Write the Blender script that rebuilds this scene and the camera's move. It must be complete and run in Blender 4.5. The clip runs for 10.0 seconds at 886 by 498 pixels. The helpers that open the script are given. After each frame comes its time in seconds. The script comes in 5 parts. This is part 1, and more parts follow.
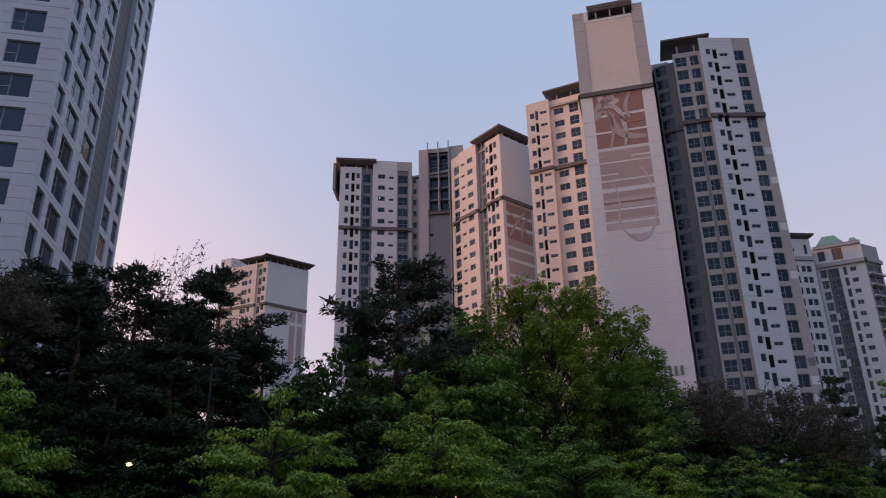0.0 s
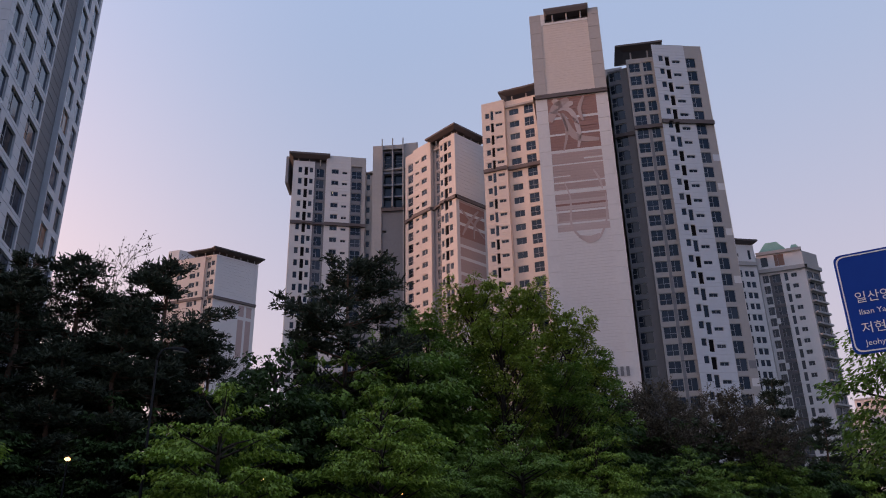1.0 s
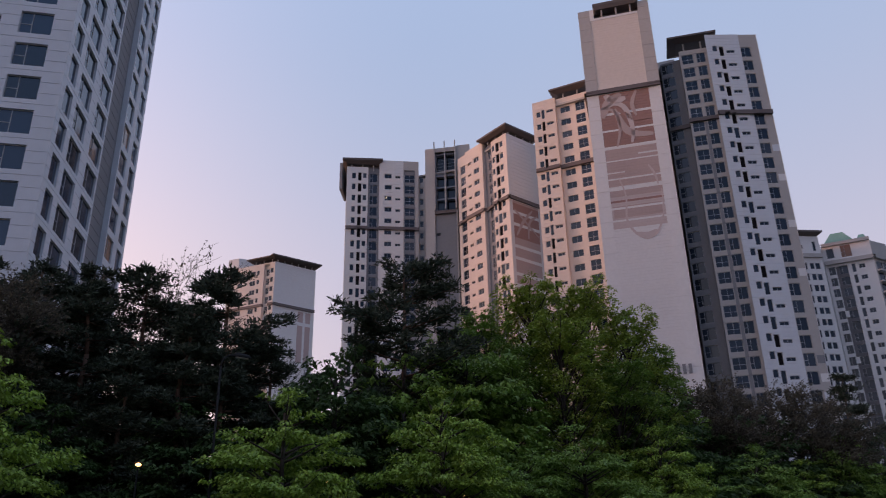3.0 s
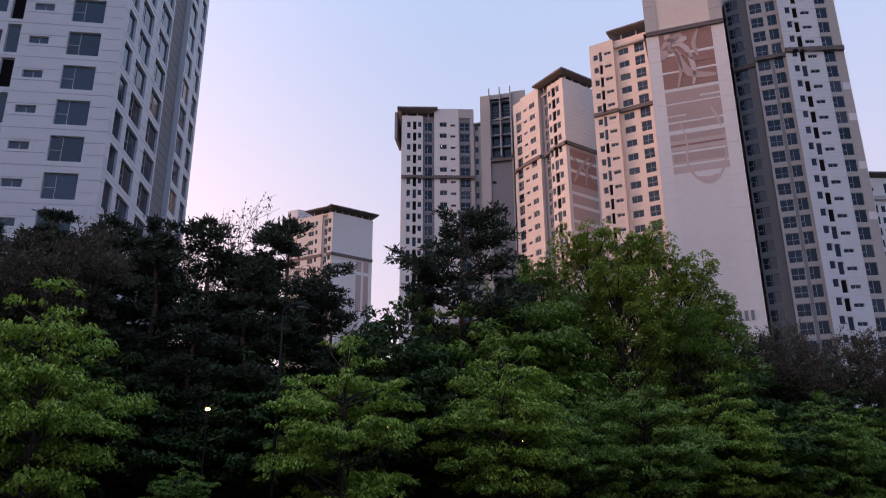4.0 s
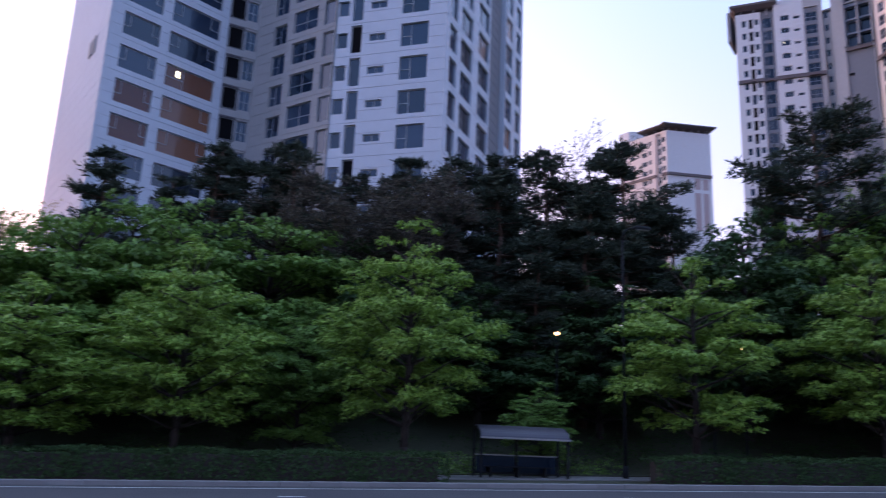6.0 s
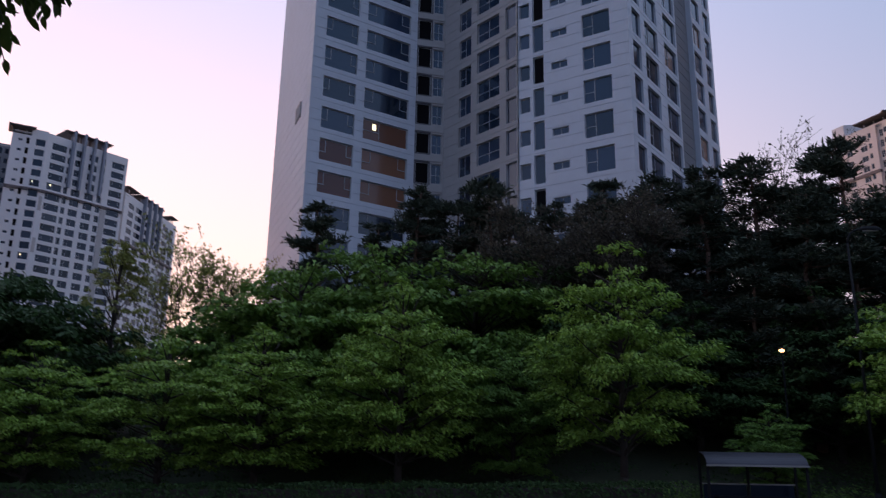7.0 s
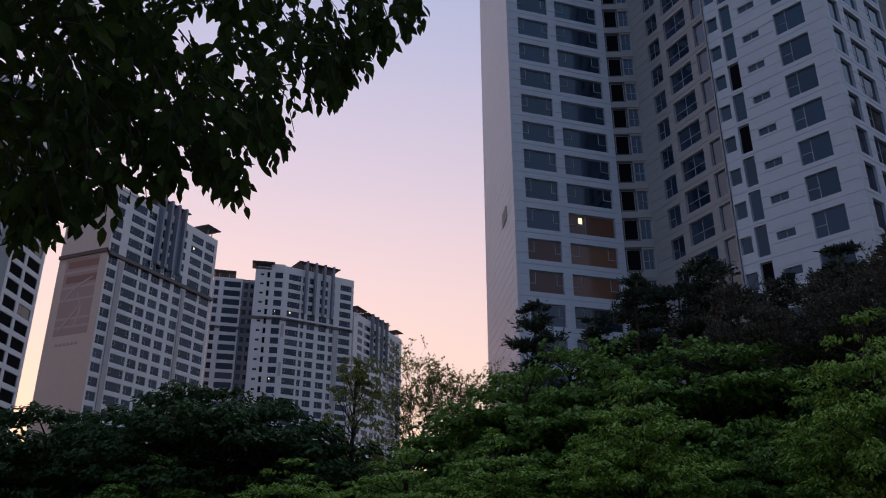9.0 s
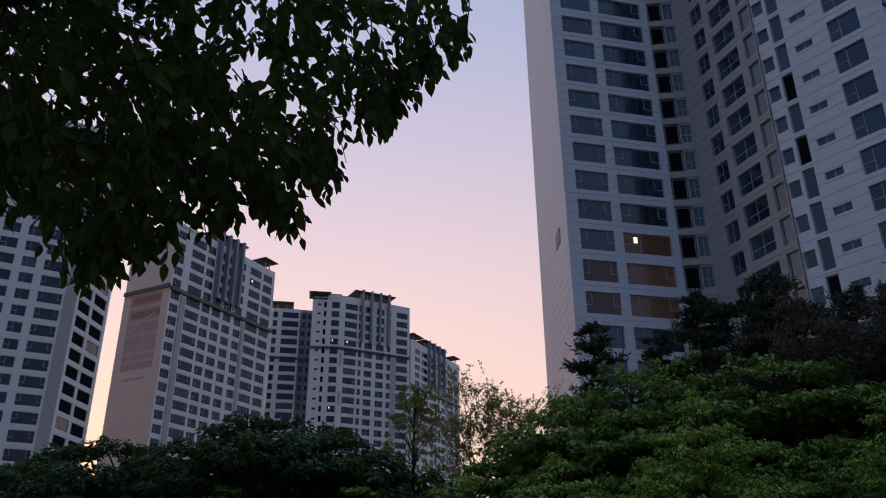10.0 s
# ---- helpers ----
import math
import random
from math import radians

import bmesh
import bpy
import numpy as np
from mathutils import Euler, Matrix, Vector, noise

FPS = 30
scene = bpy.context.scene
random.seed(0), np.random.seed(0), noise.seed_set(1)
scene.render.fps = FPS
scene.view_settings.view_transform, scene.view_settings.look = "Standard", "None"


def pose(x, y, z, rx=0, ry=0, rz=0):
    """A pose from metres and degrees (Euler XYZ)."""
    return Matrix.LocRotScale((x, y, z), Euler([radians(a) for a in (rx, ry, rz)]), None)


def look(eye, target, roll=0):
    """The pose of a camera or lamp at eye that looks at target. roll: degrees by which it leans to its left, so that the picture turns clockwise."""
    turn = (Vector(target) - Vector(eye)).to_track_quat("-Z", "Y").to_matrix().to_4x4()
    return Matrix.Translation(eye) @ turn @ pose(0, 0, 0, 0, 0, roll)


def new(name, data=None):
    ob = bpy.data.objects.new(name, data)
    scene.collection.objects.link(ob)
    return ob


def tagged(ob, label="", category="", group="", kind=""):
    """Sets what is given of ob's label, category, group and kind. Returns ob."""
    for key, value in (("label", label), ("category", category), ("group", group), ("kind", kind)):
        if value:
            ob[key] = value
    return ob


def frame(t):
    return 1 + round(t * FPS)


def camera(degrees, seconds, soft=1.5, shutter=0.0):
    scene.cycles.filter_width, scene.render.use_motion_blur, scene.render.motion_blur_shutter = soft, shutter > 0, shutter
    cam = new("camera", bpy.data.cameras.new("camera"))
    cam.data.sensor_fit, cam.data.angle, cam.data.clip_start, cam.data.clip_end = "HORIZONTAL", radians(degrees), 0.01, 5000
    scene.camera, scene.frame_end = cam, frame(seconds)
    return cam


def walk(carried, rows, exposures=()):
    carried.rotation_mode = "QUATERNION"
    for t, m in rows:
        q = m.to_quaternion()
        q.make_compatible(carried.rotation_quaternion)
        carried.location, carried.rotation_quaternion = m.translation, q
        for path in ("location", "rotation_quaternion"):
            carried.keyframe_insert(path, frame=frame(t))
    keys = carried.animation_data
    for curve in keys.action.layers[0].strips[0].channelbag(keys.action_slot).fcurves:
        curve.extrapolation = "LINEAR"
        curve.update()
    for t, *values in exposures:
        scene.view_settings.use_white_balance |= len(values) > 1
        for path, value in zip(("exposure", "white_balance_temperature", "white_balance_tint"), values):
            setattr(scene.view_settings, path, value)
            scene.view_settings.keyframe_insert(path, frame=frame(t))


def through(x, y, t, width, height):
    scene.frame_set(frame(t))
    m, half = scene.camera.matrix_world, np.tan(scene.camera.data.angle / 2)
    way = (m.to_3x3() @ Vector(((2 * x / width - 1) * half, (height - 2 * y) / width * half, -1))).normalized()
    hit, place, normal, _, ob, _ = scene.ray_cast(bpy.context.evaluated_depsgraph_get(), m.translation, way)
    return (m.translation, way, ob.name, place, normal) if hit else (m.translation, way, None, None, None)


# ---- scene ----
# ---------------------------------------------------------------- camera
EYE = (0.0, 0.0, 1.6)
cam = camera(58.4, 10.0, soft=1.0, shutter=0.3)
TURNS = [(0, 113.25, 1, 0.01), (0.5, 113.25, 1.09, -2.23), (1, 113.01, 1.09, -3.7), (1.5, 112.8, 0.94, -4.1),
         (2, 112.9, 0.62, -3.73), (2.5, 113.32, 0.68, -2.35), (2.7, 113.45, 1.03, -1.21), (3.8, 110.52, 0.29, 4.32),
         (4, 109.54, 0.31, 4.66), (4.5, 107.08, 0.09, 4.55), (5, 105.53, -0.23, 4.81), (5.5, 104.48, -1.41, 17.2),
         (6, 103.73, -2.26, 28.91), (6.2, 103.43, -2.2, 33.33), (7.3, 107.51, -0.17, 46.97), (7.5, 109.14, 0.36, 49.11),
         (8, 111.09, 0.34, 53.92), (8.5, 111.71, 0.15, 58.17), (9, 112.35, 0.1, 60.65), (9.5, 113.17, 0.29, 62.75),
         (10, 114.19, 0.42, 65.02)]
walk(cam, [(t, pose(*EYE, rx, ry, rz)) for t, rx, ry, rz in TURNS],
     [(0.0, -0.1, 6600, 13), (2.7, -0.1, 6600, 13), (3.8, 0.2, 6600, 15), (4.5, 0.38, 6200, 17), (5.0, 0.48, 5900, 18), (5.6, 0.6, 5500, 18), (6.2, 0.68, 5300, 18), (7.3, -0.5, 6000, 10), (8.0, -0.59, 6000, 9), (10.0, -0.67, 6050, 9)])

# ---------------------------------------------------------------- sky and sun
SUNSET = radians(-88.0)                     # compass angle of the afterglow, clockwise from +y
world = bpy.data.worlds.new("dusk_sky")
scene.world = world
world.use_nodes = True


def dusk(nt):
    N, L = nt.nodes, nt.links
    N.clear()
    out = N.new("ShaderNodeOutputWorld")
    bg = N.new("ShaderNodeBackground")
    tc = N.new("ShaderNodeTexCoord")
    sep = N.new("ShaderNodeSeparateXYZ")
    L.new(tc.outputs["Generated"], sep.inputs[0])
    dot = N.new("ShaderNodeVectorMath")
    dot.operation = "DOT_PRODUCT"
    dot.inputs[1].default_value = (math.sin(SUNSET), math.cos(SUNSET), 0.0)
    L.new(tc.outputs["Generated"], dot.inputs[0])
    side = N.new("ShaderNodeMapRange")
    side.interpolation_type = "SMOOTHSTEP"
    side.inputs[1].default_value, side.inputs[2].default_value = 0.02, 1.0
    L.new(dot.outputs["Value"], side.inputs[0])

    def ramp(stops):
        r = N.new("ShaderNodeValToRGB")
        r.color_ramp.interpolation = "B_SPLINE"
        e = r.color_ramp.elements
        while len(e) < len(stops):
            e.new(0.5)
        for k, (p, c) in enumerate(stops):
            e[k].position, e[k].color = p, (*c, 1)
        L.new(sep.outputs["Z"], r.inputs[0])
        return r
    warm = ramp([(0.0, (1.0, 0.55, 0.24)), (0.12, (0.98, 0.62, 0.42)), (0.27, (0.93, 0.62, 0.52)), (0.45, (0.74, 0.56, 0.60)),
                 (0.7, (0.40, 0.43, 0.62)), (1.0, (0.40, 0.47, 0.64))])
    glow = N.new("ShaderNodeVectorMath")
    glow.operation = "SCALE"
    glow.inputs[3].default_value = 1.75
    L.new(warm.outputs[0], glow.inputs[0])
    cool = ramp([(0.0, (0.66, 0.53, 0.57)), (0.15, (0.66, 0.56, 0.65)), (0.35, (0.55, 0.54, 0.69)), (0.55, (0.40, 0.50, 0.71)),
                 (0.75, (0.38, 0.51, 0.78)), (1.0, (0.66, 0.78, 1.0))])
    mix = N.new("ShaderNodeMix")
    mix.data_type = "RGBA"
    L.new(side.outputs[0], mix.inputs["Factor"])
    L.new(cool.outputs[0], mix.inputs["A"])
    L.new(glow.outputs[0], mix.inputs["B"])
    away = N.new("ShaderNodeVectorMath")
    away.operation = "DOT_PRODUCT"
    away.inputs[1].default_value = (math.sin(radians(140)), math.cos(radians(140)), 0.0)
    L.new(tc.outputs["Generated"], away.inputs[0])
    dusky = N.new("ShaderNodeMapRange")
    dusky.inputs[1].default_value, dusky.inputs[2].default_value = 0.1, 0.9
    L.new(away.outputs["Value"], dusky.inputs[0])
    fall = N.new("ShaderNodeMix")               # the side away from the sunset is dimmer and bluer
    fall.data_type, fall.blend_type = "RGBA", "MULTIPLY"
    fall.inputs["B"].default_value = (0.42, 0.50, 0.63, 1)
    L.new(dusky.outputs[0], fall.inputs["Factor"])
    L.new(mix.outputs["Result"], fall.inputs["A"])
    sky = N.new("ShaderNodeTexSky")
    sky.sky_type, sky.sun_disc = "NISHITA", False
    sky.sun_elevation, sky.sun_rotation = radians(1.5), SUNSET
    dim = N.new("ShaderNodeVectorMath")
    dim.operation = "SCALE"
    dim.inputs[3].default_value = 0.05
    L.new(sky.outputs[0], dim.inputs[0])
    add = N.new("ShaderNodeVectorMath")
    add.operation = "ADD"
    L.new(fall.outputs["Result"], add.inputs[0])
    L.new(dim.outputs[0], add.inputs[1])
    L.new(add.outputs[0], bg.inputs[0])
    bg.inputs[1].default_value = 1.0
    L.new(bg.outputs[0], out.inputs[0])


dusk(world.node_tree)
sun = new("sun", bpy.data.lights.new("sun", "SUN"))
sun.data.energy, sun.data.angle, sun.data.color = 1.5, radians(12), (1.0, 0.48, 0.33)
sun.matrix_world = look((0, 0, 0), (-math.sin(SUNSET), -math.cos(SUNSET), -math.tan(radians(5))))


# ---------------------------------------------------------------- materials
def material(name, base, rough=0.6, spread=0.12, scale=0.6, fine=9.0, bump=0.15, metal=0.0, per_object=0.0, spec=0.5):
    """A surface with blotches and grain round a base colour."""
    m = bpy.data.materials.new(name)
    m.use_nodes = True
    N, L = m.node_tree.nodes, m.node_tree.links
    b = N["Principled BSDF"]
    b.inputs["Roughness"].default_value, b.inputs["Metallic"].default_value = rough, metal
    b.inputs["Specular IOR Level"].default_value = spec
    geo = N.new("ShaderNodeNewGeometry")
    big, small = N.new("ShaderNodeTexNoise"), N.new("ShaderNodeTexNoise")
    for n, s in ((big, scale), (small, fine)):
        n.inputs["Scale"].default_value, n.inputs["Detail"].default_value = s, 4
        L.new(geo.outputs["Position"], n.inputs["Vector"])
    mx = N.new("ShaderNodeMath")
    mx.operation = "MULTIPLY_ADD"
    mx.inputs[1].default_value = 0.5
    L.new(small.outputs[0], mx.inputs[0])
    half = N.new("ShaderNodeMath")
    half.operation = "MULTIPLY"
    half.inputs[1].default_value = 0.5
    L.new(big.outputs[0], half.inputs[0])
    L.new(half.outputs[0], mx.inputs[2])
    val = mx.outputs[0]
    if per_object:
        info = N.new("ShaderNodeObjectInfo")
        mo = N.new("ShaderNodeMath")
        mo.operation = "MULTIPLY_ADD"
        mo.inputs[1].default_value = per_object
        L.new(info.outputs["Random"], mo.inputs[0])
        sb = N.new("ShaderNodeMath")
        sb.operation = "SUBTRACT"
        sb.inputs[1].default_value = per_object / 2
        L.new(val, sb.inputs[0])
        L.new(sb.outputs[0], mo.inputs[2])
        val = mo.outputs[0]
    r = N.new("ShaderNodeValToRGB")
    e = r.color_ramp.elements
    e[0].position, e[1].position = 0.28, 0.72
    e[0].color = (*[max(0.0, c * (1 - spread)) for c in base], 1)
    e[1].color = (*[min(1.0, c * (1 + spread)) for c in base], 1)
    L.new(val, r.inputs[0])
    L.new(r.outputs[0], b.inputs["Base Color"])
    if bump:
        bp = N.new("ShaderNodeBump")
        bp.inputs["Strength"].default_value, bp.inputs["Distance"].default_value = bump, 0.02
        L.new(small.outputs[0], bp.inputs["Height"])
        L.new(bp.outputs[0], b.inputs["Normal"])
    return m


def leaf_material(name, base, spread=0.35, through=0.35, rough=0.55, spec=0.3):
    """Thin leaves: a little light passes through; each leaf its own shade."""
    m = bpy.data.materials.new(name)
    m.use_nodes = True
    N, L = m.node_tree.nodes, m.node_tree.links
    b, out = N["Principled BSDF"], N["Material Output"]
    b.inputs["Roughness"].default_value = rough
    b.inputs["Specular IOR Level"].default_value = spec
    geo = N.new("ShaderNodeNewGeometry")
    r = N.new("ShaderNodeValToRGB")
    e = r.color_ramp.elements
    e[0].color = (*[c * (1 - spread) for c in base], 1)
    e[1].color = (base[0] * (1 + spread * 1.2), base[1] * (1 + spread), base[2] * (1 + spread * 0.6), 1)
    L.new(geo.outputs["Random Per Island"], r.inputs[0])
    L.new(r.outputs[0], b.inputs["Base Color"])
    t = N.new("ShaderNodeBsdfTranslucent")
    L.new(r.outputs[0], t.inputs[0])
    mix = N.new("ShaderNodeMixShader")
    mix.inputs[0].default_value = through
    L.new(b.outputs[0], mix.inputs[1])
    L.new(t.outputs[0], mix.inputs[2])
    L.new(mix.outputs[0], out.inputs[0])
    return m


def glass_material(name, tints, rough=0.06, spec=0.55, tint=(0.62, 0.82, 1.0)):
    """Opaque glass: dim rooms, drawn blinds, mirrored sky painted in, one shade a window."""
    m = bpy.data.materials.new(name)
    m.use_nodes = True
    N, L = m.node_tree.nodes, m.node_tree.links
    b = N["Principled BSDF"]
    b.inputs["Roughness"].default_value, b.inputs["Specular IOR Level"].default_value = rough, spec
    b.inputs["Specular Tint"].default_value = (*tint, 1)
    info = N.new("ShaderNodeObjectInfo")
    r = N.new("ShaderNodeValToRGB")
    e = r.color_ramp.elements
    while len(e) < len(tints):
        e.new(0.5)
    for k, (p, c) in enumerate(tints):
        e[k].position, e[k].color = p, (*c, 1)
    L.new(info.outputs["Random"], r.inputs[0])
    L.new(r.outputs[0], b.inputs["Base Color"])
    geo = N.new("ShaderNodeNewGeometry")
    n = N.new("ShaderNodeTexNoise")
    n.inputs["Scale"].default_value = 0.7
    L.new(geo.outputs["Position"], n.inputs["Vector"])
    bp = N.new("ShaderNodeBump")
    bp.inputs["Strength"].default_value, bp.inputs["Distance"].default_value = 0.06, 0.05
    L.new(n.outputs[0], bp.inputs["Height"])
    L.new(bp.outputs[0], b.inputs["Normal"])
    return m


def glow_material(name, colour, strength):
    m = bpy.data.materials.new(name)
    m.use_nodes = True
    b = m.node_tree.nodes["Principled BSDF"]
    b.inputs["Base Color"].default_value = (*colour, 1)
    b.inputs["Emission Color"].default_value = (*colour, 1)
    b.inputs["Emission Strength"].default_value = strength
    return m


WHITE = material("painted_concrete_white", (0.69, 0.695, 0.71), 0.75, 0.06, 0.08, 2.0, 0.05)
# cream; on sunset-facing walls the evening warmth is partly in this colour
CREAM = material("cream_and_dusk_warmed_concrete", (0.66, 0.60, 0.56), 0.75, 0.07, 0.08, 2.0, 0.05)
# the greys colour set-back strips, folds and canopy bands darker than their walls
GREY = material("mid_grey_concrete", (0.205, 0.215, 0.24), 0.75, 0.08, 0.1, 2.0, 0.05)
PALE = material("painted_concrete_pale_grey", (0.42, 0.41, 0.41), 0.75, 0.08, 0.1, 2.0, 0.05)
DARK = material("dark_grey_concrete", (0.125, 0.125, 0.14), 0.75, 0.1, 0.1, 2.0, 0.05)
BROWN = material("brown_mural_paint", (0.33, 0.20, 0.18), 0.8, 0.1, 0.15, 3.0, 0.05)
MURAL_LIGHT = material("pale_rose_mural_paint", (0.54, 0.47, 0.47), 0.8, 0.08, 0.15, 3.0, 0.05)
ROSE = material("rose_grey_mural_paint", (0.45, 0.36, 0.35), 0.8, 0.08, 0.15, 3.0, 0.05)
PANEL = material("white_cladding_panel", (0.61, 0.655, 0.725), 0.55, 0.06, 0.15, 1.5, 0.05)
BAND = material("dark_brown_ledge", (0.12, 0.10, 0.10), 0.6, 0.1, 0.3, 3.0, 0.05)
SLATE = material("blue_grey_metal_fin", (0.22, 0.25, 0.31), 0.5, 0.08, 0.2, 2.0, 0.03)
ROOF = material("dark_roof_sheet", (0.10, 0.085, 0.085), 0.6, 0.15, 0.3, 3.0, 0.05)
COPPER = material("green_copper_roof", (0.16, 0.30, 0.25), 0.6, 0.2, 0.3, 3.0, 0.08)
FRAME = material("grey_window_frame", (0.40, 0.41, 0.43), 0.5, 0.05, 0.5, 3.0, 0.0)
GLASS = glass_material("window_glass", [(0.0, (0.003, 0.006, 0.013)), (0.5, (0.007, 0.013, 0.028)), (0.88, (0.016, 0.026, 0.048)), (1.0, (0.05, 0.06, 0.078))])
# bluer base tints stand in for the blue sky these panes mirror
NEAR_GLASS = glass_material("sky_tinted_window_glass", [(0.0, (0.005, 0.011, 0.024)), (0.5, (0.012, 0.026, 0.056)), (0.9, (0.022, 0.04, 0.08)), (1.0, (0.05, 0.065, 0.1))], 0.06, 0.9, (0.66, 0.84, 1.0))
BLIND = glass_material("window_glass_orange_blind", [(0.0, (0.12, 0.045, 0.026)), (1.0, (0.24, 0.12, 0.07))])
# near-black pane colour: the unlit depth of an opening, painted
UNLIT = material("unlit_opening_pane", (0.009, 0.009, 0.011), 0.9, 0.1, 0.5, 3.0, 0.0, spec=0.05)
LIT = glow_material("lit_ceiling_lamp", (1.0, 0.82, 0.45), 2.2)
ASPHALT = material("asphalt", (0.055, 0.055, 0.058), 0.85, 0.25, 0.3, 30.0, 0.4)
GRASS_SOIL = material("grassy_soil", (0.04, 0.045, 0.022), 0.9, 0.4, 0.5, 8.0, 0.5)
PAVER = material("concrete_paver", (0.18, 0.172, 0.168), 0.85, 0.15, 0.4, 14.0, 0.3, per_object=0.25)
KERB = material("granite_kerb", (0.21, 0.205, 0.205), 0.8, 0.15, 0.5, 25.0, 0.3, per_object=0.2)
PAINT = material("white_road_paint", (0.62, 0.62, 0.60), 0.7, 0.15, 0.7, 20.0, 0.1)
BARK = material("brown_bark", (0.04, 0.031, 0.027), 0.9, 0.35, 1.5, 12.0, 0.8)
PINE_BARK = material("reddish_pine_bark", (0.11, 0.065, 0.045), 0.9, 0.35, 1.5, 12.0, 0.8)
STEEL = material("dark_painted_steel", (0.018, 0.019, 0.021), 0.8, 0.1, 1.0, 8.0, 0.02, spec=0.1)
LEAF_A = leaf_material("fresh_green_leaf", (0.20, 0.325, 0.052), 0.4, 0.25)
LEAF_B = leaf_material("mid_green_leaf", (0.145, 0.255, 0.05), 0.35, 0.28)
LEAF_C = leaf_material("deep_green_leaf", (0.045, 0.088, 0.03), 0.35, 0.3, 0.6, 0.2)
LEAF_D = leaf_material("yellow_green_leaf", (0.24, 0.27, 0.07))
LEAF_E = leaf_material("warm_green_leaf", (0.22, 0.315, 0.055), 0.4, 0.3)
LEAF_P = leaf_material("brownish_bud_leaf", (0.095, 0.088, 0.068))
NEEDLE = leaf_material("pine_needles", (0.052, 0.07, 0.054), 0.4, 0.1, 0.6, 0.12)
LEAF_N = leaf_material("near_elm_leaf", (0.045, 0.075, 0.014), 0.35, 0.45, 0.5, 0.15)


# ---------------------------------------------------------------- building tools
def mesh_of(name, verts, faces, mats, index=None, smooth=False):
    me = bpy.data.meshes.new(name)
    me.from_pydata(verts, [], faces)
    for m in mats:
        me.materials.append(m)
    if index is not None:
        me.polygons.foreach_set("material_index", index)
    if smooth:
        me.polygons.foreach_set("use_smooth", [True] * len(faces))
    me.update()
    return me


def child(name, me, parent, m=None, label=""):
    ob = new(name, me)
    ob.parent = parent
    if m is not None:
        ob.matrix_local = m
    return tagged(ob, label)


BOX_F = [(0, 3, 2, 1), (4, 5, 6, 7), (0, 1, 5, 4), (1, 2, 6, 5), (2, 3, 7, 6), (3, 0, 4, 7)]


class Soup:
    """Gathers boxes and prisms into one mesh."""

    def __init__(self):
        self.v, self.f, self.i = [], [], []

    def box(self, x0, x1, y0, y1, z0, z1, mat=0):
        o = len(self.v)
        self.v += [(x0, y0, z0), (x1, y0, z0), (x1, y1, z0), (x0, y1, z0), (x0, y0, z1), (x1, y0, z1), (x1, y1, z1), (x0, y1, z1)]
        self.f += [tuple(k + o for k in q) for q in BOX_F]
        self.i += [mat] * 6
        return self

    def prism(self, ring, z0, z1, mat=0, top=None):
        """A closed prism over a ring in plan, counter-clockwise; top: another ring for the upper end."""
        o, n = len(self.v), len(ring)
        self.v += [(x, y, z0) for x, y in ring] + [(x, y, z1) for x, y in (top or ring)]
        self.f += [(o + k, o + (k + 1) % n, o + n + (k + 1) % n, o + n + k) for k in range(n)]
        self.f += [tuple(o + n - 1 - k for k in range(n)), tuple(o + n + k for k in range(n))]
        self.i += [mat] * (n + 2)
        return self

    def tube(self, a, b, ra, rb, sides=6, mat=0):
        a, b = Vector(a), Vector(b)
        q = (b - a).to_track_quat("Z", "Y")
        o = len(self.v)
        for p, r in ((a, ra), (b, rb)):
            for k in range(sides):
                w = 2 * math.pi * k / sides
                self.v.append(tuple(p + q @ Vector((r * math.cos(w), r * math.sin(w), 0))))
        self.f += [(o + k, o + (k + 1) % sides, o + sides + (k + 1) % sides, o + sides + k) for k in range(sides)]
        self.f += [tuple(o + sides - 1 - k for k in range(sides)), tuple(o + sides + k for k in range(sides))]
        self.i += [mat] * (sides + 2)
        return self

    def sweep(self, points, radii, sides=8, mat=0):
        """One bent tube through points."""
        points = [Vector(q) for q in points]
        o, n = len(self.v), len(points)
        for k, q in enumerate(points):
            d = points[min(k + 1, n - 1)] - points[max(k - 1, 0)]
            t = d.to_track_quat("Z", "Y")
            for j in range(sides):
                w = 2 * math.pi * j / sides
                self.v.append(tuple(q + t @ Vector((radii[k] * math.cos(w), radii[k] * math.sin(w), 0))))
        for k in range(n - 1):
            a, b = o + k * sides, o + (k + 1) * sides
            self.f += [(a + j, a + (j + 1) % sides, b + (j + 1) % sides, b + j) for j in range(sides)]
        self.f += [tuple(o + sides - 1 - j for j in range(sides)), tuple(o + (n - 1) * sides + j for j in range(sides))]
        self.i += [mat] * ((n - 1) * sides + 2)
        return self

    def mesh(self, name, *mats, smooth=False):
        return mesh_of(name, self.v, self.f, mats, self.i, smooth)


def thing(name, at, label, category, group="", turn=0.0):
    ob = new(name)
    ob.empty_display_size = 0.3
    ob.matrix_basis = pose(*at, 0, 0, turn)
    return tagged(ob, label, category, group)


WINDOWS = {}
PANES = {}


